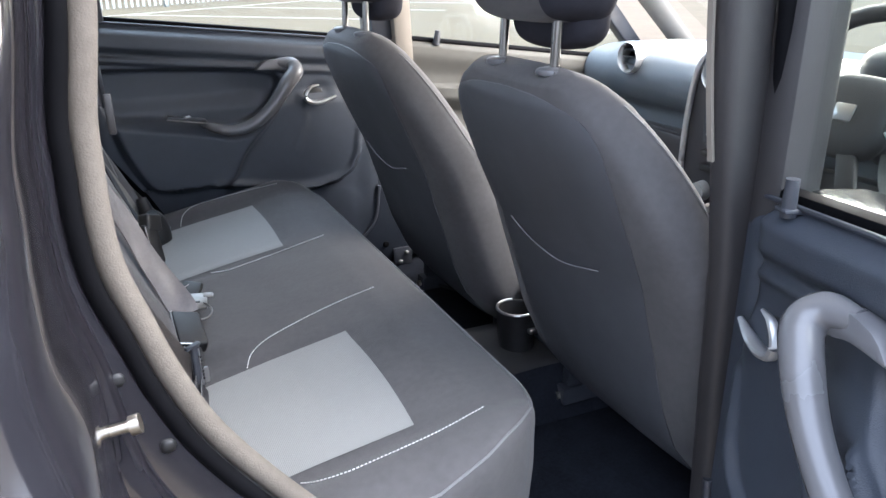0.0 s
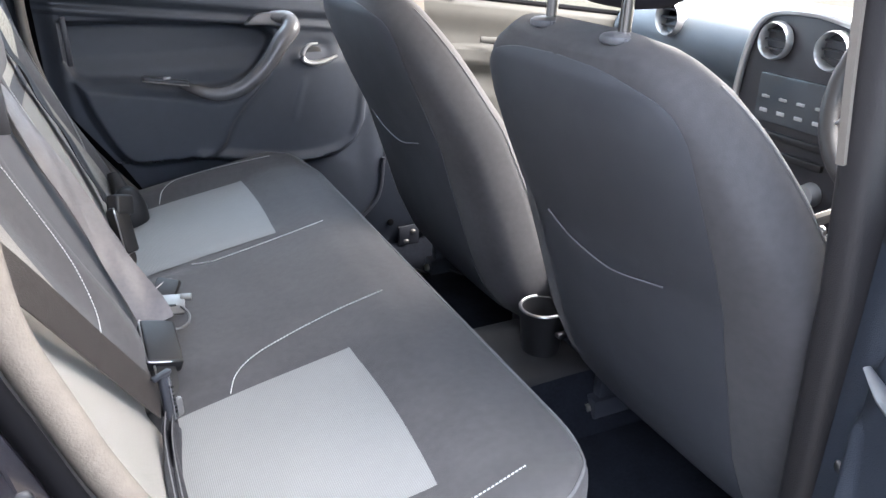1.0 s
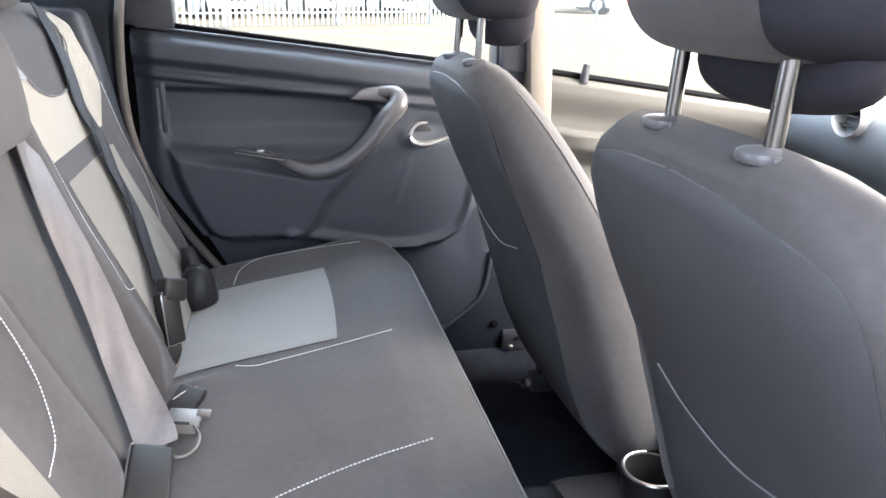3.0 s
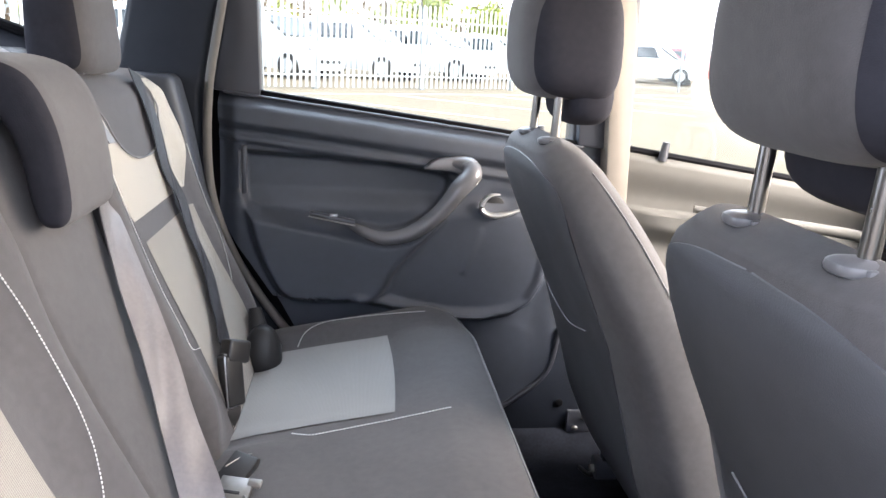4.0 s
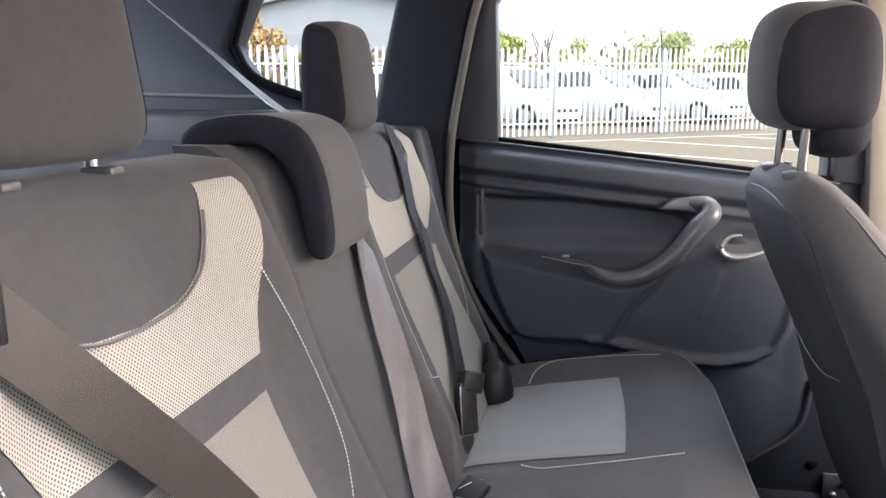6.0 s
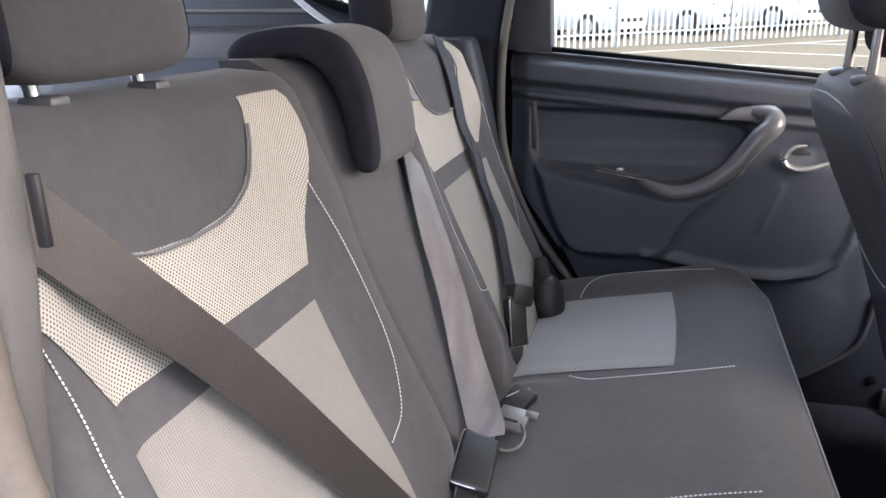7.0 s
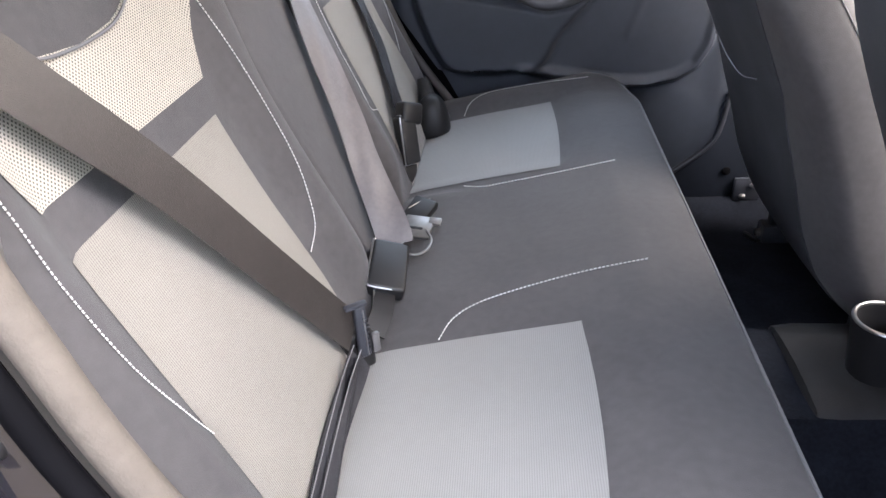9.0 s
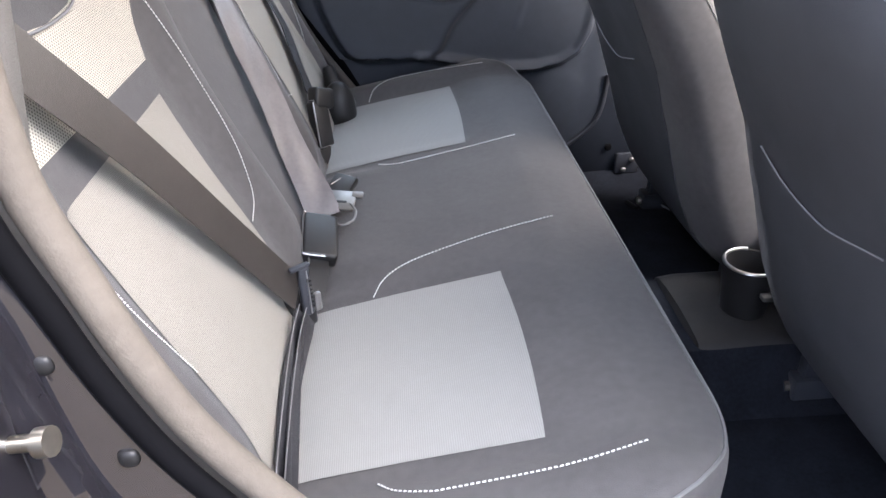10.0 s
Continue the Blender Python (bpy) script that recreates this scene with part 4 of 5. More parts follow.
single("pillar_b_right_body", box((0.861, -0.705, 0.42), (0.930, -0.660, 1.545), 0.01), PILLAR_DARK, "dark body of the near centre pillar", "pillar", "structure")
single("pillar_b_right_seal", tube([(0.850, -0.676, 1.54), (0.862, -0.676, 1.30), (0.878, -0.676, 1.10), (0.884, -0.676, 0.95), (0.894, -0.676, 0.70), (0.905, -0.676, 0.46)], 0.012, 12, n=6, up=(0, 1, 0)), RUBBER, "black rubber door seal on the near centre pillar", "door seal", "structure")
# flat black disc added to read as a dark hole
single("sill_plug", blob((0.904, 0.715, 0.508), (0.010, 0.003, 0.010), 2.2, 16, 8), RUBBER, "round black disc standing in for a hole in the sill trim", "plug", "structure")
fb = thing("front_seat_belt", (0.86, -0.60, 0.99), "pale edge of the driver seat belt hanging on the pillar", "seat belt")
part("webbing", ribbon([(0.778, -0.634, 1.46), (0.7945, -0.635, 1.26), (0.804, -0.637, 1.17), (0.8165, -0.639, 1.085)], (0, 1, 0), 0.008, 0.004, 8), PILLAR, fb, "pale webbing seen edge on")
part("anchor", tube([(0.848, -0.575, 0.992), (0.868, -0.588, 1.004), (0.902, -0.598, 1.016)], (0.004, 0.007, 0.005), 8), CHROME, fb, "bright anchor bracket")
part("bolt", blob((0.880, -0.588, 0.990), (0.006, 0.006, 0.007), 2.2, 12, 8), CHROME, fb)

# far rear door opening seal, near opening seal and painted jamb
side_seal([(0.215, 1.53), (0.178, 1.455), (0.145, 1.30), (0.126, 1.185), (0.122, 1.05), (0.136, 0.95), (0.180, 0.84), (0.236, 0.75), (0.33, 0.62)], 0.686, "door_seal_left", 0.009, TRIM_PALE, "dark rubber seal round the far rear door")
side_seal(NEAR, -0.646, "door_seal_right", 0.0115, PLUSH, "grey beige plush seal round the open rear door")
side_seal(RUBBER_LINE, -0.662, "door_rubber_right", 0.0078, RUBBER, "black hollow rubber seal of the open rear door")
path = smooth_path([(x, 0, z) for x, z in RUBBER_LINE], 8)
jamb = []
for i, p in enumerate(path):
    d = path[min(i + 4, len(path) - 1)] - path[max(i - 4, 0)]
    n = Vector((-d.z, 0, d.x)).normalized()
    n = -n if n.x > 0 else n
    w = 0.018 + 0.06 / (1 + math.exp((p.z - 0.94) / 0.035))
    e = 0.014 + 0.6 * (w - 0.018)
    # flange behind the rubber, rounded step, striker wall, outer corner and skin
    steps = [(0.001, -0.650), (0.006, -0.663), (0.009, -0.666), (e - 0.0025, -0.668), (e - 0.0008, -0.6695), (e + 0.0008, -0.673), (e + 0.0015, -0.684), ((e + w) / 2, -0.690), (w - 0.001, -0.694), (w, -0.700), (w, -0.740), (w, -0.785), (w + 0.001, -0.808), (w + 0.005, -0.824), (w + 0.014, -0.834), (w + 0.030, -0.840),
             (w + 0.08, -0.852), (w + 0.20, -0.863), (w + 0.40, -0.868), (w + 0.70, -0.850)]
    # the outer skin leans out towards the sill
    lean = 0.30 * max(-0.10, min(0.20, 1.22 - p.z))
    steps = [(off, y - lean * max(0.0, min(1.0, (-0.76 - y) / 0.08))) for off, y in steps]
    loop = [Vector((p.x + n.x * off, y, p.z + n.z * off * (0.35 if off > 0.15 else 1))) for off, y in steps]
    jamb.append(loop)
single("quarter_panel", rings(jamb, closed=False, cap=False), PAINT, "dark mauve painted rear quarter panel and door jamb", "car body", "structure", angle=50)
striker = thing("door_striker", (0.139, -0.701, 0.953), "zinc plated door striker bolt on the painted jamb", "door striker")
part("flange", tube([(0.134, -0.7005, 0.9525), (0.144, -0.7010, 0.9535)], 0.0125, 16, n=1), STEEL, striker)
part("pin", tube([(0.142, -0.7010, 0.9535), (0.168, -0.7040, 0.957)], 0.0050, 12, n=1), STEEL, striker)
part("head", tube([(0.163, -0.7035, 0.956), (0.171, -0.7045, 0.9575)], 0.0085, 16, n=1), STEEL, striker)
for x, y, z in ((0.158, -0.667, 0.980), (0.189, -0.667, 0.905)):
    tagged(single("rubber_plug", blob((x, y, z), (0.0068, 0.004, 0.0068), 2.4, 16, 8), BLACK, "round rubber buffer on the painted jamb", "rubber buffer"), group="jamb buffers")
check = thing("door_check_bolt", (0.858, -0.690, 0.772), "bright bolt head on the near centre pillar", "bolt")
part("head", blob((0.857, -0.690, 0.774), (0.006, 0.008, 0.008), 2.4, 16, 8), CHROME, check)
part("shank", tube([(0.866, -0.690, 0.760), (0.858, -0.690, 0.770)], 0.004, 10, n=1), CHROME, check)
mount = thing("seat_belt_anchor", (0.955, 0.708, 0.455), "dark belt anchor plate with bright bolts on the sill", "belt anchor")
part("plate", box((0.925, 0.706, 0.436), (0.985, 0.7165, 0.492), 0.003), TRIM_SMOOTH, mount)
for x, z in ((0.945, 0.449), (0.966, 0.476)):
    part("bolt", blob((x, 0.703, z), (0.008, 0.006, 0.006), 2.2, 14, 8), TONGUE, mount, "worn bolt head")
loom = thing("seat_wiring", (0.97, 0.53, 0.405), "dark wiring with a small connector under the passenger seat", "wiring")
part("cable", tube([(1.10, 0.45, 0.412), (1.02, 0.50, 0.425), (0.965, 0.54, 0.440), (0.945, 0.56, 0.412), (0.93, 0.60, 0.408)], 0.005, 8, n=5), BLACK, loom)
part("connector", box((0.945, 0.530, 0.432), (0.975, 0.556, 0.450), 0.003), TRIM_SMOOTH, loom, "dark plastic connector")
part("clip", box((0.943, 0.538, 0.446), (0.952, 0.548, 0.452), 0.001), CHROME, loom, "bright clip")
hook = thing("belt_hook", (0.075, 0.68, 1.085), "small dark plastic hook on the rear pillar", "hook")
part("peg", tube([(0.085, 0.695, 1.085), (0.088, 0.665, 1.085), (0.092, 0.655, 1.100)], (0.016, 0.015, 0.012), 10), TRIM_SMOOTH, hook)
# inner trim beside the near backrest
single("side_bolster", prism([(0.02, 0.60), (0.225, 0.60), (0.190, 0.72), (0.158, 0.86), (0.154, 1.0), (0.164, 1.08), (0.178, 1.17), (0.180, 1.25), (0.180, 1.36), (0.195, 1.53), (-0.02, 1.53)], -0.6385, -0.612, 0.008, segs=3), TRIM_PALE, "plastic infill beside the near backrest, lightened for the open side", "side trim", "structure")
single("side_bolster_far", prism([(0.02, 0.60), (0.20, 0.60), (0.205, 0.72), (0.165, 0.86), (0.120, 1.0), (0.095, 1.14), (0.075, 1.22), (-0.02, 1.22)], 0.603, 0.690, 0.016, segs=3), TRIM, "dark plastic infill beside the far backrest", "side trim", "structure")
# sills and outer skin of the lower body
for s, nm in ((1, "left"), (-1, "right")):
    a, b = sorted((s * 0.74, s * 0.80))
    single("sill_" + nm, box((0.30, a, 0.30), (2.0, b, 0.455), 0.015), TRIM_SMOOTH, "dark plastic door sill", "door sill", "structure")


# ---- rear doors ----
def sill_z(x):
    return 1.196 - 0.108 * (x - 0.10)


INSERT = rounded([(0.185, 1.068), (0.38, 1.062), (0.56, 1.046), (0.612, 1.030), (0.612, 0.995), (0.580, 0.955), (0.535, 0.926), (0.480, 0.912), (0.425, 0.922), (0.30, 0.944), (0.195, 0.962)], 3)
POCKET = rounded([(0.200, 0.945), (0.31, 0.926), (0.425, 0.905), (0.490, 0.892), (0.560, 0.912), (0.605, 0.948), (0.570, 0.905), (0.508, 0.836), (0.480, 0.780), (0.430, 0.760), (0.350, 0.752), (0.285, 0.762), (0.250, 0.80), (0.215, 0.88)], 3)
ARC = [(0.43, 0.765), (0.54, 0.745), (0.636, 0.729), (0.70, 0.728), (0.76, 0.740), (0.80, 0.765), (0.825, 0.81), (0.840, 0.90)]
SHAFT = [(0.655, 0.83), (0.685, 0.92)]


def panel_y(x, z):
    """Depth of the far door's inner panel, counted across the car."""
    y = 0.694
    top = sill_z(x)
    y += 0.030 * step(0.030, 0.0, top - z)                                    # rolled top
    y += 0.016 * step(0.055, 0.075, top - z) * step(0.95, 1.0, z)              # hollow below the roll
    y -= 0.008 * step(0.078, 0.086, top - z) * step(0.100, 0.092, top - z)     # two raised lines
    y += 0.030 * soft_inside(INSERT, x, z, 0.014)
    y -= 0.026 * soft_inside(POCKET, x, z, 0.022)
    d = edge_distance(ARC, x, z, closed=False)
    below = x >= 0.84 or z < np.interp(x, [p[0] for p in ARC], [p[1] for p in ARC])
    y -= 0.012 * step(0.020, 0.0, d) if not below else 0.012 * step(0.016, 0.0, d) - 0.022 * step(0.0, 0.02, d)
    y -= 0.003 * step(0.012, 0.0, edge_distance(SHAFT, x, z, closed=False))
    r = math.hypot(x - 0.765, z - 0.628)                                      # round speaker cover
    y += -0.0016 * step(0.092, 0.070, r)
    q = math.hypot((x - 0.722) / 1.0, (z - 0.980) / 0.75)                     # dished well of the release
    y += 0.004 * step(0.050, 0.020, q)
    y += 0.020 * step(0.18, 0.14, x)
    return y + (0.708 - y) * step(0.815, 0.868, x) * step(0.012, 0.04, top - z)


def panel_faces(keep, nx=150, nz=130):
    """The part of the inner panel where keep(x, z) holds, as a bmesh with a small turned-in edge."""
    xs, ks = np.linspace(0.138, 0.884, nx), np.linspace(0, 1, nz)
    bm = bmesh.new()
    verts = {}

    def vert(i, j):
        if (i, j) not in verts:
            x = xs[i]
            low = float(np.interp(x, (0.138, 0.20, 0.26, 0.34, 0.45, 0.70, 0.767, 0.798, 0.848, 0.873, 0.884), (0.93, 0.84, 0.75, 0.60, 0.46, 0.472, 0.502, 0.524, 0.566, 0.612, 0.70)))
            z = low + (sill_z(x) - low) * ks[j]
            verts[i, j] = bm.verts.new((x, DEPTH[i, j], z))
        return verts[i, j]
    for i in range(nx - 1):
        for j in range(nz - 1):
            if keep(MIDS[i, j]):
                bm.faces.new((vert(i, j), vert(i + 1, j), vert(i + 1, j + 1), vert(i, j + 1)))
    return bm


def sample_panel(nx=150, nz=130):
    depth, mids = {}, {}
    xs, ks = np.linspace(0.138, 0.884, nx), np.linspace(0, 1, nz)
    lows = [float(np.interp(x, (0.138, 0.20, 0.26, 0.34, 0.45, 0.70, 0.767, 0.798, 0.848, 0.873, 0.884), (0.93, 0.84, 0.75, 0.60, 0.46, 0.472, 0.502, 0.524, 0.566, 0.612, 0.70))) for x in xs]
    for i, x in enumerate(xs):
        for j, k in enumerate(ks):
            z = lows[i] + (sill_z(x) - lows[i]) * k
            depth[i, j] = panel_y(x, z)
            mids[i, j] = "insert" if inside(INSERT, x + 0.0027, z + 0.002) else "pocket" if inside(POCKET, x + 0.0027, z + 0.002) else "main"
    return depth, mids


DEPTH, MIDS = sample_panel()


def build_rear_door(m, label, pull_on=0.0, lever_on=0.0):
    """A rear door, drawn as it sits closed on the far side, and put in its place by m."""
    base = m @ Vector((0.95, 0.72, 0.45))
    door = thing("door_1", base, label, "car door", "rear doors", "structure")

    def add(name, bm, mat, parent=None, text="", **kw):
        bm.transform(m)
        return part(name, bm, mat, parent or door, text, **kw)
    panel = add("inner_panel", panel_faces(lambda k: k == "main"), TRIM, text="dark grained plastic inner panel", angle=70)
    add("upper_insert", panel_faces(lambda k: k == "insert"), TRIM, panel, angle=70)
    add("pocket_panel", panel_faces(lambda k: k == "pocket"), TRIM, panel, angle=70)
    skin = [(0.125, 0.95), (0.20, 0.82), (0.30, 0.66), (0.44, 0.44), (0.86, 0.44), (0.880, 1.10), (0.880, 1.114), (0.13, 1.198), (0.118, 1.10)]
    add("outer_shell", prism(skin, 0.758, 0.845, 0.012), PAINT, text="dark mauve painted outer shell")
    # window frame of four bars, sill seal, divider and pane
    def bar(poly, mat=TRIM_SMOOTH, name="window_frame", y0=0.715, y1=0.775):
        add(name, prism(poly, y0, y1, 0.006), mat, text="dark window frame")
    bar([(0.128, 1.19), (0.222, 1.182), (0.215, 1.47), (0.250, 1.520), (0.205, 1.548), (0.180, 1.47), (0.150, 1.32)])
    bar([(0.215, 1.505), (0.90, 1.505), (0.90, 1.545), (0.205, 1.545)])
    bar([(0.888, 1.11), (0.952, 1.105), (0.925, 1.545), (0.872, 1.545)])
    add("sill_seal", prism([(0.215, 1.176), (0.90, 1.102), (0.90, 1.118), (0.215, 1.194)], 0.722, 0.748, 0.003), RUBBER, text="black rubber lip along the window sill")
    add("sill_lip", tube([(0.150, 0.716, 1.188), (0.45, 0.716, 1.156), (0.90, 0.716, 1.107)], 0.0035, 8, n=3), TRIM_SMOOTH)
    pane = add("pane", prism([(0.20, 1.16), (0.91, 1.09), (0.91, 1.52), (0.20, 1.52)], 0.7525, 0.7565), GLASS, text="clear window pane")
    pane.visible_shadow = False
    # pull handle
    pull = add("pull_handle", tube([(x + pull_on, y, z) for x, y, z in ((0.405, 0.690, 0.930), (0.435, 0.664, 0.921), (0.480, 0.655, 0.910), (0.535, 0.651, 0.924), (0.590, 0.650, 0.968), (0.628, 0.652, 1.018), (0.655, 0.664, 1.046), (0.648, 0.680, 1.064), (0.615, 0.690, 1.068))],
                                   (0.007, 0.012, 0.015, 0.017, 0.018, 0.020, 0.021, 0.018, 0.012), 14, n=6), SATIN, text="curved plastic pull handle lightened for sun glare")
    add("pull_cap", prism(rounded([(x + pull_on, z) for x, z in ((0.555, 1.052), (0.585, 1.074), (0.640, 1.076), (0.672, 1.060), (0.650, 1.040), (0.610, 1.050))], 3), 0.678, 0.705, 0.006), GRIP, pull)
    # inside release: dark well, bright C and lever
    well = add("release_well", prism(rounded([(x + lever_on, z) for x, z in ((0.696, 0.978), (0.706, 0.992), (0.728, 0.992), (0.736, 0.978), (0.726, 0.966), (0.706, 0.966))], 3), 0.7085, 0.7140, 0.001), BLACK, text="dark dished well of the release")
    arc = [(0.722, 0.690, 1.003), (0.700, 0.689, 1.000), (0.684, 0.689, 0.982), (0.688, 0.689, 0.965), (0.708, 0.689, 0.957), (0.735, 0.689, 0.960), (0.768, 0.690, 0.971)]
    add("release_lever", tube([(x + lever_on, y, z) for x, y, z in arc], (0.003, 0.006, 0.008, 0.009, 0.010, 0.009, 0.004), 10, n=5, flat=0.7), SILVER, well, "bright curved release lever")
    tray = add("ashtray", box((0.325, 0.654, 0.9435), (0.418, 0.674, 0.9525), 0.003, m=Matrix.Translation((0.37, 0.66, 0.948)) @ Matrix.Rotation(radians(10.0), 4, "Y") @ Matrix.Translation((-0.37, -0.66, -0.948))), TRIM_SMOOTH, text="small flush ashtray lid")
    add("ashtray_latch", box((0.366, 0.652, 0.951), (0.382, 0.662, 0.957), 0.002), CHROME, tray)
    add("ashtray_edge", tube([(0.324, 0.655, 0.951), (0.372, 0.652, 0.943), (0.418, 0.652, 0.935)], 0.0016, 6, n=3), CHROME, tray)
    lock = add("lock_knob", tube([(0.800, 0.706, 1.108), (0.800, 0.706, 1.150)], (0.0085, 0.0075), 12, n=3), TRIM_SMOOTH, text="upright lock knob")
    add("knob_base", box((0.788, 0.696, 1.113), (0.813, 0.718, 1.1185), 0.003), TRIM_SMOOTH, lock)
    add("lower_edge", tube([(0.45, 0.712, 0.462), (0.70, 0.711, 0.474), (0.767, 0.710, 0.503), (0.798, 0.709, 0.525), (0.848, 0.708, 0.567), (0.873, 0.706, 0.613), (0.884, 0.703, 0.70)], 0.006, 10, n=5), TRIM_SMOOTH, panel)
    add("edge_trim", box((0.186, 0.6905, 0.985), (0.197, 0.700, 1.085), 0.003), TRIM_SMOOTH)
    return door


build_rear_door(Matrix.Identity(4), "closed rear door with dark plastic trim and curved pull handle")
open_turn = Matrix.Translation((0.857, -0.640, -0.062)) @ Matrix.Rotation(radians(69.5), 4, "Z") @ Matrix.Translation((-0.905, 0.694, 0)) @ Matrix.Diagonal((1, -1, 1, 1))
build_rear_door(open_turn, "open rear door with dark plastic trim and bright release lever", 0.015, 0.068)


# ---- front doors, dashboard and wheel ----
def build_front_door(s, label):
    door = thing("door_2", (1.45, s * 0.74, 0.45), label, "car door", "front doors", "structure")
    top = lambda x: 1.104 - 0.128 * (x - 1.0)
    loops = []
    for x in np.linspace(1.0, 2.0, 40):
        row = []
        for k in np.linspace(0, 1, 130):
            z = 0.46 + (top(x) - 0.46) * k
            d = top(x) - z
            y = 0.738 - 0.020 * step(0.10, 0.03, d) + 0.022 * step(0.015, 0.0, d)
            y -= 0.035 * step(0.118, 0.126, d) * step(0.20, 0.15, d) * step(1.0, 1.1, x)
            y -= 0.022 * step(0.2, 0.25, d)
            row.append(Vector((x, s * y, z)))
        loops.append(row)
    panel = part("inner_panel", rings(loops, closed=False, cap=False), DOOR_LIT, door, "plastic inner panel lightened for sun glare", angle=70)
    part("outer_shell", prism([(0.985, 0.44), (2.05, 0.44), (2.05, 0.95), (0.985, 1.085)], *sorted((s * 0.765, s * 0.86)), 0.012), PAINT, door, "dark mauve painted outer shell")
    part("pull_handle", tube([(1.16, s * 0.70, 0.985), (1.26, s * 0.672, 0.975), (1.42, s * 0.665, 0.958), (1.55, s * 0.672, 0.938), (1.60, s * 0.69, 0.905)], (0.008, 0.011, 0.012, 0.013, 0.010), 12), DOOR_LIT, door, "plastic pull handle lightened for sun glare")
    part("sill_seal", tube([(1.005, s * 0.742, 1.106), (1.5, s * 0.742, 1.042), (2.0, s * 0.742, 0.976)], 0.008, 8, n=4), RUBBER, door, "black rubber sill lip")
    part("lock_knob", tube([(1.083, s * 0.724, 1.085), (1.088, s * 0.724, 1.125)], (0.010, 0.008), 12, n=3), TRIM_SMOOTH, door, "upright lock knob")
    part("window_frame", prism([(0.985, 1.09), (1.014, 1.085), (0.995, 1.50), (0.96, 1.548)], *sorted((s * 0.735, s * 0.775)), 0.004), TRIM_SMOOTH, door, "dark window frame")
    part("window_frame", prism([(0.96, 1.515), (1.32, 1.515), (1.80, 1.02), (1.86, 1.02), (1.37, 1.548), (0.96, 1.548)], *sorted((s * 0.73, s * 0.775)), 0.004), TRIM_SMOOTH, door, "dark window frame")
    pane = part("pane", prism([(1.0, 1.06), (1.9, 0.97), (1.35, 1.53), (0.98, 1.53)], *sorted((s * 0.752, s * 0.756))), GLASS, door, "clear window pane")
    pane.visible_shadow = False
    return door


build_front_door(1, "closed passenger door with plastic trim lightened for sun glare")
build_front_door(-1, "closed driver door with plastic trim lightened for sun glare")
for s, nm in ((1, "left"), (-1, "right")):
    single("pillar_a_" + nm, tube([(1.36, s * 0.66, 1.56), (1.75, s * 0.69, 1.25), (2.05, s * 0.72, 0.99)], 0.035, 10, n=4), PILLAR, "beige plastic trim of the windscreen pillar", "pillar trim", "structure")
screen_glass = bmesh.new()
rings([[Vector((1.36, y, 1.57)) for y in (-0.68, 0.68)], [Vector((2.18, y, 1.02)) for y in (-0.72, 0.72)]], closed=False, cap=False, bm=screen_glass)
ws = single("windscreen", screen_glass, GLASS, "raked windscreen", "windscreen", "structure")
ws.visible_shadow = False

dash = thing("dashboard", (1.7, 0.0, 0.75), "grey plastic dashboard with round vents and silver rings", "dashboard")
prof = rounded([(1.66, 0.62), (1.60, 0.75), (1.615, 0.90), (1.580, 0.935), (1.545, 0.985), (1.548, 1.035), (1.585, 1.070), (1.70, 1.085), (1.95, 1.07), (2.12, 1.02), (2.12, 0.62)], 3)
loops = [[Vector((x + 0.05 * step(0.4, 0.7, abs(y)), y, z - 0.02 * step(0.5, 0.72, abs(y)))) for x, z in prof] for y in np.linspace(-0.715, 0.715, 41)]
dbody = part("body", rings(loops), DASH, dash, "soft plastic dash body, blue-grey for the windscreen's reflection", angle=50)
part("lower_panel", box((1.585, -0.70, 0.60), (1.63, 0.70, 0.875), 0.015), DASH_DARK, dash, "dark lower dash")
part("glovebox_lid", box((1.574, 0.16, 0.70), (1.60, 0.58, 0.868), 0.012), DASH_DARK, dash, "dark glovebox lid")


def vent(x, y, z, r, parent):
    ring = bmesh.new()
    sect = [(r * 1.0, 0.0), (r * 1.02, -0.012), (r * 0.94, -0.020), (r * 0.84, -0.014), (r * 0.82, 0.010), (r * 0.80, 0.035)]
    rings([[Vector((x + d, y + q * math.cos(a), z + q * math.sin(a))) for a in np.linspace(0, 2 * math.pi, 32, endpoint=False)] for q, d in sect], cap=False, bm=ring)
    body = part("vent", ring, SILVER, parent, "round air vent with a silver ring")
    hole = bmesh.new()
    rings([[Vector((x + 0.02, y + q * math.cos(a), z + q * math.sin(a))) for a in np.linspace(0, 2 * math.pi, 24, endpoint=False)] for q in (r * 0.84, r * 0.02)], bm=hole)
    part("hole", hole, BLACK, body, "black vent throat")
    for k in (-0.45, 0.0, 0.45):
        w = r * 0.8 * math.sqrt(1 - k * k)
        part("slat", box((x - 0.006, y - w, z + k * r - 0.002), (x + 0.012, y + w, z + k * r + 0.002), 0.001), DASH_DARK, body)


vent(1.545, 0.425, 1.055, 0.043, dbody)
# centre stack
stack = bmesh.new()
outline = rounded([(-0.155, 0.66), (-0.165, 0.85), (-0.150, 1.02), (-0.11, 1.10), (0.0, 1.112), (0.11, 1.10), (0.150, 1.02), (0.165, 0.85), (0.155, 0.66)], 3)
prism(outline, 1.522, 1.60, 0.012, bm=stack, axis="x")
sbody = part("centre_panel", stack, DASH_DARK, dash, "dark centre stack")
part("stack_border", tube([(1.522, 0.158, 0.70), (1.518, 0.163, 0.85), (1.518, 0.148, 1.02), (1.520, 0.108, 1.098), (1.522, 0.0, 1.112), (1.520, -0.108, 1.098)], 0.008, 8, n=6), SILVER, sbody, "silver border")
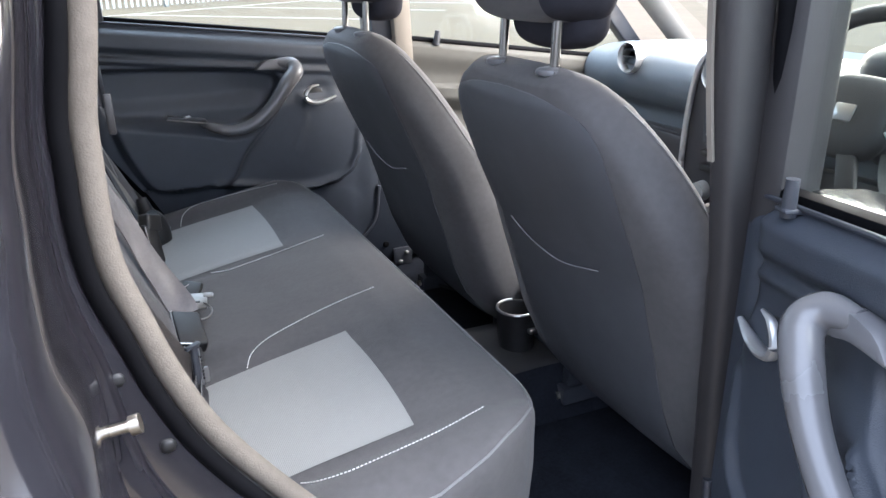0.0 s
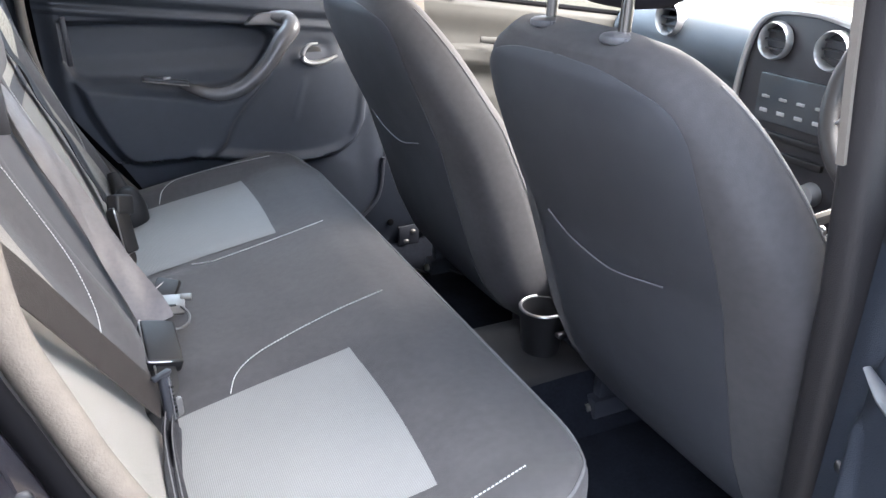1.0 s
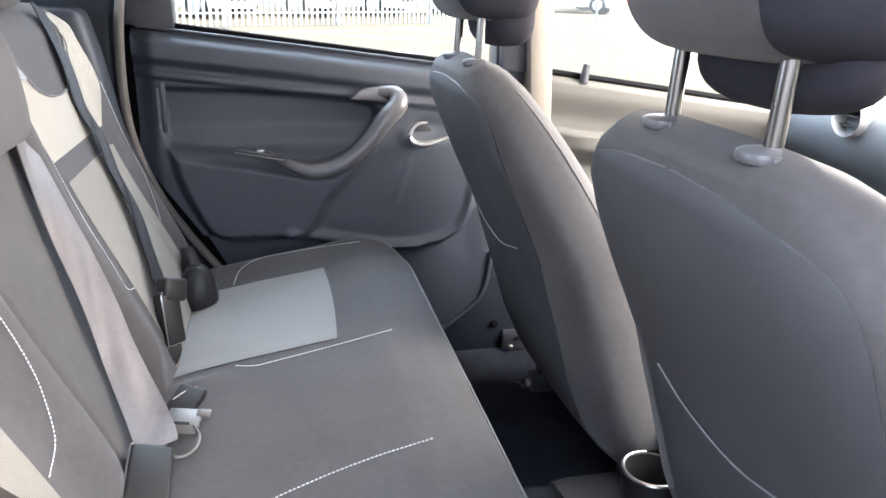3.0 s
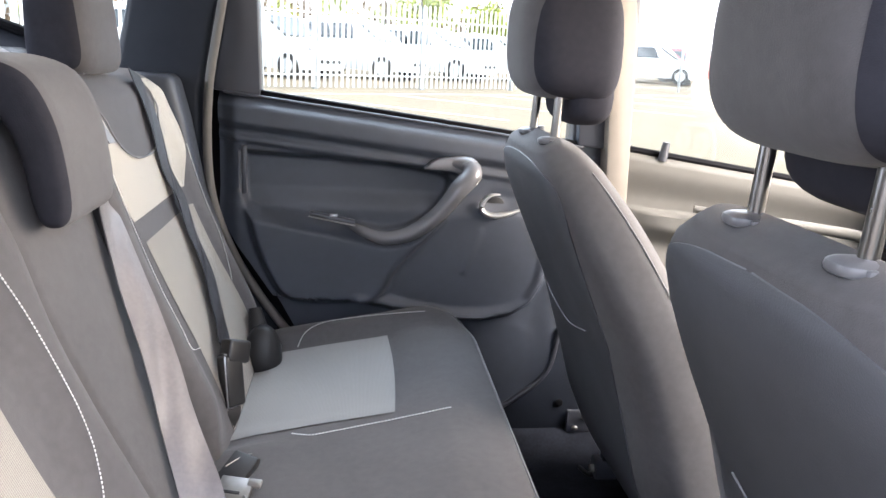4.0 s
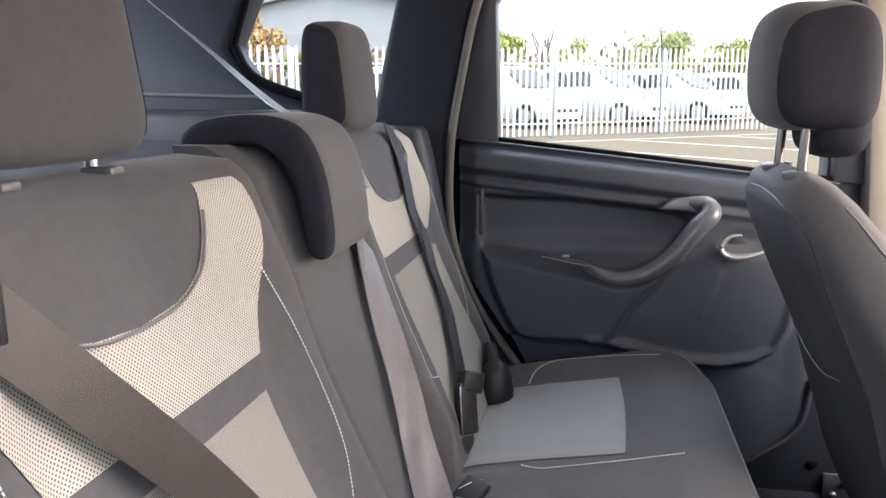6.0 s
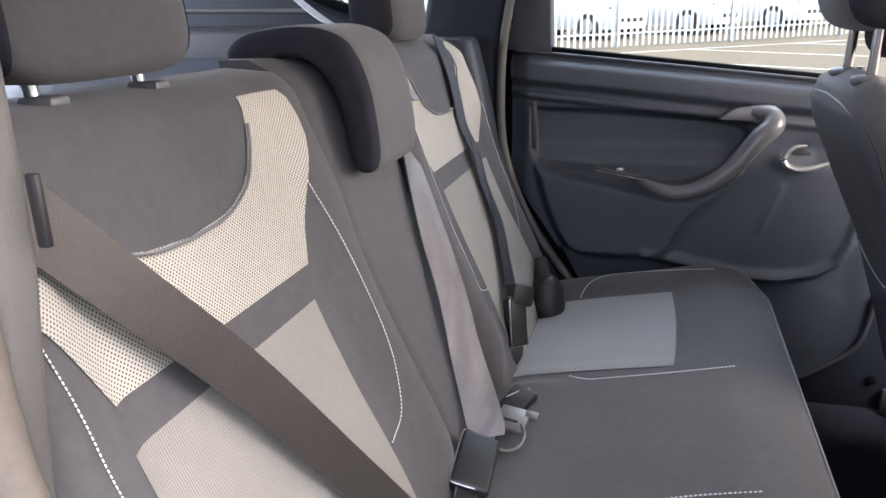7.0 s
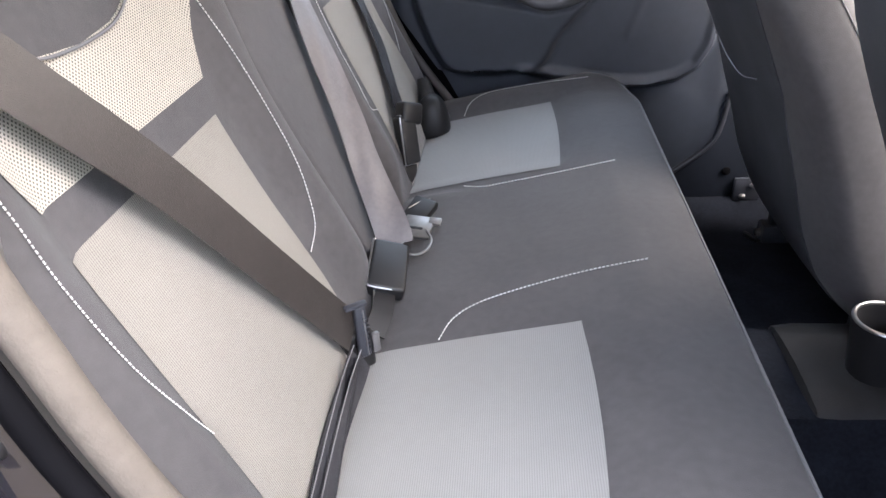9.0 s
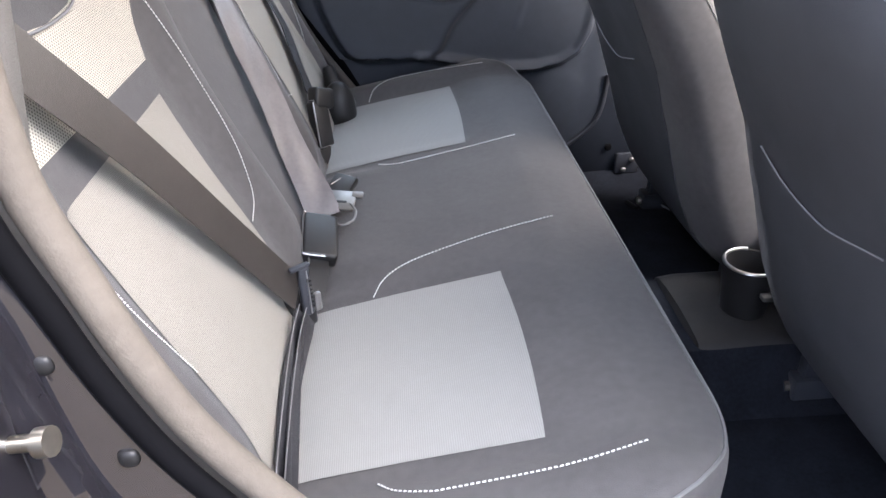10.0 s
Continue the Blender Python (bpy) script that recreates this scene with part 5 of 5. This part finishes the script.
part("display", box((1.512, -0.090, 0.885), (1.526, 0.095, 0.985), 0.004), SCREEN, sbody, "dim grey display")
for y in (-0.07, 0.07):
    vent(1.518, y, 1.052, 0.038, sbody)
for i in range(4):
    part("button", box((1.510, 0.072 - 0.045 * i - 0.012, 0.905), (1.514, 0.072 - 0.045 * i + 0.008, 0.913), 0.001), SILVER, sbody)
    part("button", box((1.510, 0.072 - 0.045 * i - 0.012, 0.935), (1.514, 0.072 - 0.045 * i + 0.008, 0.941), 0.001), SILVER, sbody)
for z in (0.862, 0.825):
    part("slot", box((1.512, -0.095, z - 0.010), (1.524, 0.095, z + 0.006), 0.003), BLACK, sbody)
for y in (-0.08, 0.0, 0.08):
    part("knob", tube([(1.523, y, 0.765), (1.498, y, 0.765)], (0.026, 0.022), 20, n=1), SILVER, sbody, "silver rotary knob")

wheel = thing("steering_wheel", (1.32, -0.36, 1.02), "dark steering wheel with a silver trimmed hub", "steering wheel")
wm = Matrix.Translation((1.36, -0.400, 1.05)) @ Matrix.Rotation(radians(-64), 4, "Y")
ring = [wm @ Vector((0.187 * math.cos(a), 0.187 * math.sin(a), 0)) for a in np.linspace(0, 2 * math.pi, 49)]
part("rim", tube(ring, 0.0155, 12, n=1), PILLAR_DARK, wheel, "dark rim")
hub = bmesh.new()
join(hub, blob((0, 0, -0.012), (0.075, 0.080, 0.028), 3.2, 28, 12))
hub.transform(wm)
hb = part("hub", hub, PILLAR_DARK, wheel, "rounded dark hub")
for ang in (90, 270, 205, 155):
    spoke = box((0.05, -0.018, -0.012), (0.182, 0.018, 0.004), 0.006, m=wm @ Matrix.Rotation(radians(ang), 4, "Z"))
    part("spoke", spoke, PILLAR_DARK, wheel)
badge = box((-0.016, -0.020, 0.012), (0.016, 0.020, 0.018), 0.004, m=wm)
part("badge", badge, CHROME, hb, "small bright emblem")
for k in (-1, 1):
    part("spoke_trim", tube([wm @ Vector(p) for p in ((-0.02, k * 0.085, 0.010), (-0.05, k * 0.120, 0.008), (-0.085, k * 0.150, 0.004))], 0.003, 8, n=4), CHROME, wheel, "bright spoke trim")
part("column", tube([wm @ Vector((0, 0, -0.03)), wm @ Vector((0, 0, -0.16)), wm @ Vector((0, 0, -0.32))], (0.035, 0.045, 0.05), 14, n=2), DASH_DARK, wheel, "dark column cover")
mirror = thing("binnacle", (1.62, -0.385, 1.10), "dark hooded instrument binnacle", "instrument panel")
part("hood", blob((1.66, -0.385, 1.095), (0.10, 0.17, 0.060), 3.0, 28, 12), DASH_DARK, mirror)


# ---- outside: ground, fence, parked cars, trees ----
def ground_z(y):
    return 0.0217 * max(0.0, y + 0.85) if y < 60 else 0.0217 * 60.85


gbm = bmesh.new()
ysr = [-400, -60, -12, -0.85, 3, 8, 14, 20, 28, 40, 60, 120, 400, 1500]
rings([[Vector((x, y, ground_z(y))) for x in (-1500, -200, -60, -20, 0, 20, 60, 200, 1500)] for y in ysr], closed=False, cap=False, bm=gbm)
single("ground", gbm, ASPHALT, "pale weathered asphalt of a car park", "ground", "structure")


def on_ground(x, y, lift=0.006):
    return Vector((x, y, ground_z(y) + lift))


def painted_line(a, b, w=0.10):
    a, b = Vector((*a, 0)), Vector((*b, 0))
    d = (b - a).normalized()
    s = Vector((-d.y, d.x, 0)) * w / 2
    bm = bmesh.new()
    n = 8
    rings([[on_ground((a + (b - a) * k / n + e).x, (a + (b - a) * k / n + e).y) for e in (-s, s)] for k in range(n + 1)], closed=False, cap=False, bm=bm)
    tagged(single("parking_line", bm, LINE_PAINT, "worn white parking bay line on the asphalt", "road marking", "structure"), group="bay lines")


FDIR = Vector((0.864, 0.503, 0))
F0 = Vector((-1.7, 15.9, 0))


def along(s, off=0.0):
    n = Vector((-FDIR.y, FDIR.x, 0))
    return F0 + FDIR * s + n * off


for s in np.arange(-8, 22, 2.6):
    a, b = along(s, -1.2), along(s + 2.1, -6.0)
    painted_line((a.x, a.y), (b.x, b.y))
a, b = along(-9, -1.2), along(24, -1.2)
painted_line((a.x, a.y), (b.x, b.y))

fence = thing("palisade_fence", along(0) + Vector((0, 0, ground_z(15.9))), "galvanised steel palisade fence with pointed pales", "fence")
turn = math.atan2(FDIR.y, FDIR.x)
H_F = 2.02
pale_bm = bmesh.new()
outline = [(-0.033, 0.05), (0.033, 0.05), (0.033, H_F - 0.06), (0.012, H_F), (-0.012, H_F), (-0.033, H_F - 0.06)]
rings([[Vector((x, -0.006 + 0.012 * (1 - (x / 0.033) ** 2), z)) for x, z in outline], [Vector((x, -0.010 + 0.012 * (1 - (x / 0.033) ** 2), z)) for x, z in outline]], bm=pale_bm)
pale_me = finish(pale_bm, "pale", FENCE_STEEL)


def fence_piece(name, me, s, off=0.0):
    p = along(s, off)
    ob = new(name, me)
    ob.parent = fence
    ob.matrix_local = Matrix.Translation(p + Vector((0, 0, ground_z(p.y))) - Vector(fence.location)) @ Matrix.Rotation(turn, 4, "Z")
    return ob


for s in np.arange(-13.3, 8.1, 0.15):
    fence_piece("pale", pale_me, s)
post_me = finish(box((-0.05, 0.02, 0), (0.05, 0.12, H_F - 0.05), 0.006), "post", FENCE_GREY)
rail_me = finish(box((0, 0.006, -0.02), (2.95, 0.022, 0.02), 0.003), "rail", FENCE_STEEL)
for s in np.arange(-13.4, 7.3, 2.95):
    fence_piece("post", post_me, s)
    if s < 7:
        for z in (0.32, H_F - 0.36):
            r = fence_piece("rail", rail_me, s)
            r.location.z += z
            r.rotation_euler.rotate_axis("Y", -0.0109)
# welded mesh fence further on
mesh_fence = thing("mesh_fence", along(9.6) + Vector((0, 0, ground_z(19))), "grey welded mesh security fence", "fence")
wire_me = finish(box((-0.004, -0.004, 0.05), (0.004, 0.004, 1.95)), "wire", FENCE_GREY, smooth=False)
mpost_me = finish(box((-0.03, -0.03, 0), (0.03, 0.03, 2.0), 0.004), "mesh_post", FENCE_GREY)
mrail_me = finish(box((0, -0.005, -0.006), (2.5, 0.005, 0.006)), "mesh_rail", FENCE_GREY, smooth=False)
for s in np.arange(9.6, 24.0, 0.10):
    p = along(s)
    ob = new("wire", wire_me)
    ob.parent = mesh_fence
    ob.matrix_local = Matrix.Translation(p + Vector((0, 0, ground_z(p.y))) - Vector(mesh_fence.location)) @ Matrix.Rotation(turn, 4, "Z")
for s in np.arange(9.6, 24.0, 2.5):
    p = along(s)
    for nm, me, zs in (("post", mpost_me, (0,)), ("rail", mrail_me, (0.15, 0.6, 1.05, 1.5, 1.9))):
        for z in zs:
            ob = new(nm, me)
            ob.parent = mesh_fence
            ob.matrix_local = Matrix.Translation(p + Vector((0, 0, ground_z(p.y) + z)) - Vector(mesh_fence.location)) @ Matrix.Rotation(turn, 4, "Z") @ Matrix.Rotation(-0.0109, 4, "Y")


def build_car(base, heading, paint, label, tall=1.0, length=1.0, van=False):
    car = thing("parked_car", (0, 0, 0), label, "car", "cars behind the fence")
    BASES[car.name] = Vector((0, 0, 0))
    xs = np.array([-2.05, -2.0, -1.85, -1.3, -0.5, 0.3, 0.75, 1.2, 1.75, 2.0, 2.08]) * length
    belt = np.array([0.62, 0.86, 0.92, 0.93, 0.92, 0.91, 0.90, 0.86, 0.78, 0.66, 0.50]) * tall
    half = np.array([0.70, 0.80, 0.86, 0.88, 0.88, 0.88, 0.88, 0.86, 0.82, 0.74, 0.62])
    loops = []
    for x, b, h in zip(xs, belt, half):
        loops.append([Vector((x, y * h, z)) for y, z in ((-0.93, 0.24), (-1.0, 0.45), (-1.0, 0.62 * b + 0.1), (-0.93, b), (0, b + 0.03), (0.93, b), (1.0, 0.62 * b + 0.1), (1.0, 0.45), (0.93, 0.24))])
    body = part("body", rings(loops), paint, car, angle=30)
    front = 1.15 if not van else 1.35
    cabin = [(-1.98, 0.0), (-1.80, 0.44), (-1.45, 0.56), (-0.4, 0.60), (0.25, 0.55), (front, 0.0)] if not van else [(-2.0, 0.0), (-1.98, 0.85), (-1.8, 0.98), (0.3, 0.98), (0.7, 0.85), (front, 0.05)]
    loops = []
    for x, h in cabin:
        b = float(np.interp(x * length, xs, belt)) - 0.02
        loops.append([Vector((x * length, y, z)) for y, z in ((-0.80, b), (-0.80 + 0.16 * h, b + 0.9 * h * tall), (-0.5, b + h * tall), (0.5, b + h * tall), (0.80 - 0.16 * h, b + 0.9 * h * tall), (0.80, b))])
    part("cabin", rings(loops), paint, car, angle=30)
    for s in (-1, 1):
        spans = ((-1.35, -0.62), (-0.54, 0.20)) if not van else ((0.0, 0.75),)
        for x0, x1 in spans:
            x0, x1 = x0 * length, x1 * length
            bz = 0.95 * tall
            hgt = 0.38 * tall if not van else 0.5
            quad = [(x0, bz), (x1 + 0.22, bz), (x1 - 0.02, bz + hgt), (x0 + 0.06, bz + hgt)]
            part("window", rings([[Vector((x, s * (0.815 - 0.16 * (z - bz)), z)) for x, z in quad], [Vector((x, s * (0.77 - 0.16 * (z - bz)), z)) for x, z in quad]]), CAR_GLASS, car, "dark side window")
        for x in (-1.30 * length, 1.32 * length):
            w = part("wheel", tube([(x, s * 0.66, 0.32), (x, s * 0.885, 0.32)], 0.32, 24, n=1), TYRE, car, "black tyre")
            part("rim", tube([(x, s * 0.87, 0.32), (x, s * 0.895, 0.32)], (0.21, 0.19), 16, n=1), FENCE_STEEL, w, "grey wheel rim")
        part("headlight", blob((1.93 * length, s * 0.60, 0.68 * tall), (0.10, 0.14, 0.07), 2.6, 12, 8), CHROME, car, "clear headlight")
        part("tail_light", blob((-1.99 * length, s * 0.70, 0.80 * tall), (0.06, 0.09, 0.12), 2.6, 12, 8), RED_LENS, car, "red tail light")
    part("windscreen", rings([[Vector((x * length, y, z)) for y in (-0.66, 0.66)] for x, z in ((0.36, 1.40 * tall), (1.10, 0.96 * tall))], closed=False, cap=False), CAR_GLASS, car, "dark windscreen") if not van else None
    part("grille", box((2.02 * length, -0.45, 0.40), (2.085 * length, 0.45, 0.52), 0.02), BLACK, car, "dark grille")
    car.matrix_world = Matrix.Translation(Vector(base)) @ Matrix.Rotation(heading, 4, "Z")
    return car


CAR_GLASS = material("dark_car_glass", (0.03, 0.035, 0.04), 0.08, vary=0.1, scale=3)
RED_LENS = material("red_lens", (0.35, 0.02, 0.02), 0.2, vary=0.1, scale=10)
WHITE_PAINT = car_paint("white_car_paint", (0.60, 0.61, 0.62))
SILVER_PAINT = car_paint("silver_car_paint", (0.50, 0.52, 0.54))
RED_PAINT = car_paint("red_car_paint", (0.40, 0.03, 0.03))
for s, off, extra, paint, text, tall, van in (
        (-12.5, 5.0, 90, SILVER_PAINT, "silver hatchback parked behind the fence", 1.0, False),
        (-7.2, 6.0, 86, RED_PAINT, "red hatchback parked behind the fence", 1.0, False),
        (-1.0, 4.2, -62, WHITE_PAINT, "white tall car parked behind the fence", 1.12, False),
        (2.3, 4.6, -66, WHITE_PAINT, "white off-road car parked behind the fence", 1.15, False),
        (5.1, 4.6, -62, SILVER_PAINT, "tall silver car parked behind the fence", 1.15, False),
        (7.8, 4.6, -64, WHITE_PAINT, "white car parked behind the fence", 1.08, False),
        (10.5, 4.8, -60, WHITE_PAINT, "white hatchback parked beside the fence gap", 1.0, False),
        (18.8, 4.5, -64, WHITE_PAINT, "white car parked behind the mesh fence", 1.05, False),
        (22.0, 4.5, -60, RED_PAINT, "red car parked behind the mesh fence", 1.0, False)):
    p = along(s, off)
    build_car((p.x, p.y, ground_z(p.y)), turn + radians(extra), paint, text, tall, 1.0, van)


def tree(base, height, spread, leaf, label, count=900, bare=False, trunk=0.3, fine=1.0):
    t = thing("tree", base, label, "tree", "trees behind the fence")
    rnd = random.Random(int(base[0] * 31 + base[1] * 7))
    b = Vector(base)
    bm = tube([b, b + Vector((0.1, 0, height * 0.3)), b + Vector((0, 0.1, height * 0.75))], (0.14, 0.11, 0.03), 8)
    limbs = []
    for i in range(9):
        a = rnd.uniform(0, 6.28)
        k = rnd.uniform(0.25, 0.7)
        tip = b + Vector((math.cos(a) * spread * 0.75, math.sin(a) * spread * 0.75, height * rnd.uniform(0.55, 0.95)))
        root = b + Vector((0, 0, height * k * 0.7))
        limbs.append((root, tip))
        tube([root, (root + tip) / 2 + Vector((0, 0, 0.15 * height * 0.3)), tip], (0.05, 0.035, 0.012), 6, bm=bm)
    part("trunk", bm, BARK, t, "brown branching trunk")
    crown = bmesh.new()
    lumps = [(b + Vector((rnd.uniform(-1, 1) * spread * 0.7, rnd.uniform(-1, 1) * spread * 0.7, height * rnd.uniform(trunk + 0.12, 0.88))), rnd.uniform(0.28, 0.5) * spread) for _ in range(14)]
    for i in range(count):
        c, r = lumps[i % len(lumps)]
        v = Vector((rnd.gauss(0, 1), rnd.gauss(0, 1), rnd.gauss(0, 1))).normalized()
        p = c + v * r * rnd.uniform(0.6, 1.0)
        size = rnd.uniform(0.07, 0.15) * (0.7 if bare else 1) * fine
        q = Euler((rnd.uniform(0, 6.28), rnd.uniform(0, 6.28), rnd.uniform(0, 6.28))).to_matrix()
        pts = [p + q @ Vector(k) * size for k in ((-1, 0, 0), (-0.2, -0.6, 0.1), (1, 0, 0.2), (-0.2, 0.6, 0.1))]
        crown.faces.new([crown.verts.new(k) for k in pts])
    part("crown", crown, leaf, t, smooth=False)
    return t


for x, y, h, sp, leaf, text, n, bare in (
        (-3.3, 28.9, 3.3, 1.25, LEAF, "round green tree behind the parked cars", 1500, False),
        (-0.75, 29.1, 3.0, 0.95, LEAF, "small green tree behind the parked cars", 1000, False),
        (3.0, 31.0, 3.5, 1.35, LEAF, "full green tree behind the parked cars", 2200, False),
        (5.8, 31.7, 2.9, 1.25, LEAF, "broad green bush behind the parked cars", 1600, False),
        (-6.5, 13.6, 3.2, 0.75, LEAF_BROWN, "autumn brown tree behind the fence", 6000, False),
        (-6.25, 15.8, 2.4, 0.45, LEAF, "small bright green bush behind the fence", 1500, False),
        (1.4, 31.1, 3.6, 0.70, LEAF, "thin half bare tree behind the parked cars", 320, True),
        (-1.5, 27.1, 3.7, 0.75, LEAF_BROWN, "bare shrub with a few reddish leaves", 60, True)):
    tree((x, y, ground_z(y)), h, sp, leaf, text, n, bare, fine=0.42 if y < 20 else 0.8)
hedge = bmesh.new()
rnd = random.Random(4)
for i in range(2600):
    s = rnd.uniform(-6, 30)
    p = along(s, rnd.uniform(19, 20.5))
    p.z = ground_z(p.y) + rnd.uniform(0.1, 2.6 + 0.5 * math.sin(s * 0.9) + 0.3 * math.sin(s * 2.3))
    q = Euler((rnd.uniform(0, 6.28), rnd.uniform(0, 6.28), 0)).to_matrix()
    hedge.faces.new([hedge.verts.new(p + q @ Vector(k) * 0.22) for k in ((-1, 0, 0), (0, -0.7, 0.1), (1, 0, 0), (0, 0.7, 0.1))])
single("hedge", hedge, LEAF_DULL, "dull brown hedge along the far side", "hedge", "stuff", smooth=False)

# large shed with a pale wall and grey roof, and a long low hill
shed = thing("warehouse", (-13, 40, 0.8), "large grey warehouse with a shallow roof", "building")
gable = [(-19.5, 0.5), (-19.5, 5.6), (-13.0, 6.75), (-6.5, 5.6), (-6.5, 0.5)]
part("wall", prism(gable, 37, 60), ROOF_SHEET, shed, "grey sheet gable wall", smooth=False)
part("roof", prism([(-20, 5.55), (-13, 6.8), (-6, 5.55), (-6, 5.75), (-13, 7.0), (-20, 5.75)], 36.6, 60.4), ROOF_SHEET, shed, "grey sheet roof", smooth=False)
hill = bmesh.new()
rows = []
for i in range(81):
    a = radians(20 + 150 * i / 80)
    r = 900
    h = 5 + 5 * noise.noise((i * 0.13, 3, 0)) + 3 * noise.noise((i * 0.6, 9, 0))
    rows.append([Vector((r * math.cos(a), r * math.sin(a), -5)), Vector((r * math.cos(a), r * math.sin(a), h * 1.6)), Vector(((r + 200) * math.cos(a), (r + 200) * math.sin(a), h * 2.2))])
rings(rows, closed=False, cap=False, bm=hill)
single("backdrop", hill, HILL, "low wooded hills on the skyline", "hills", "structure")
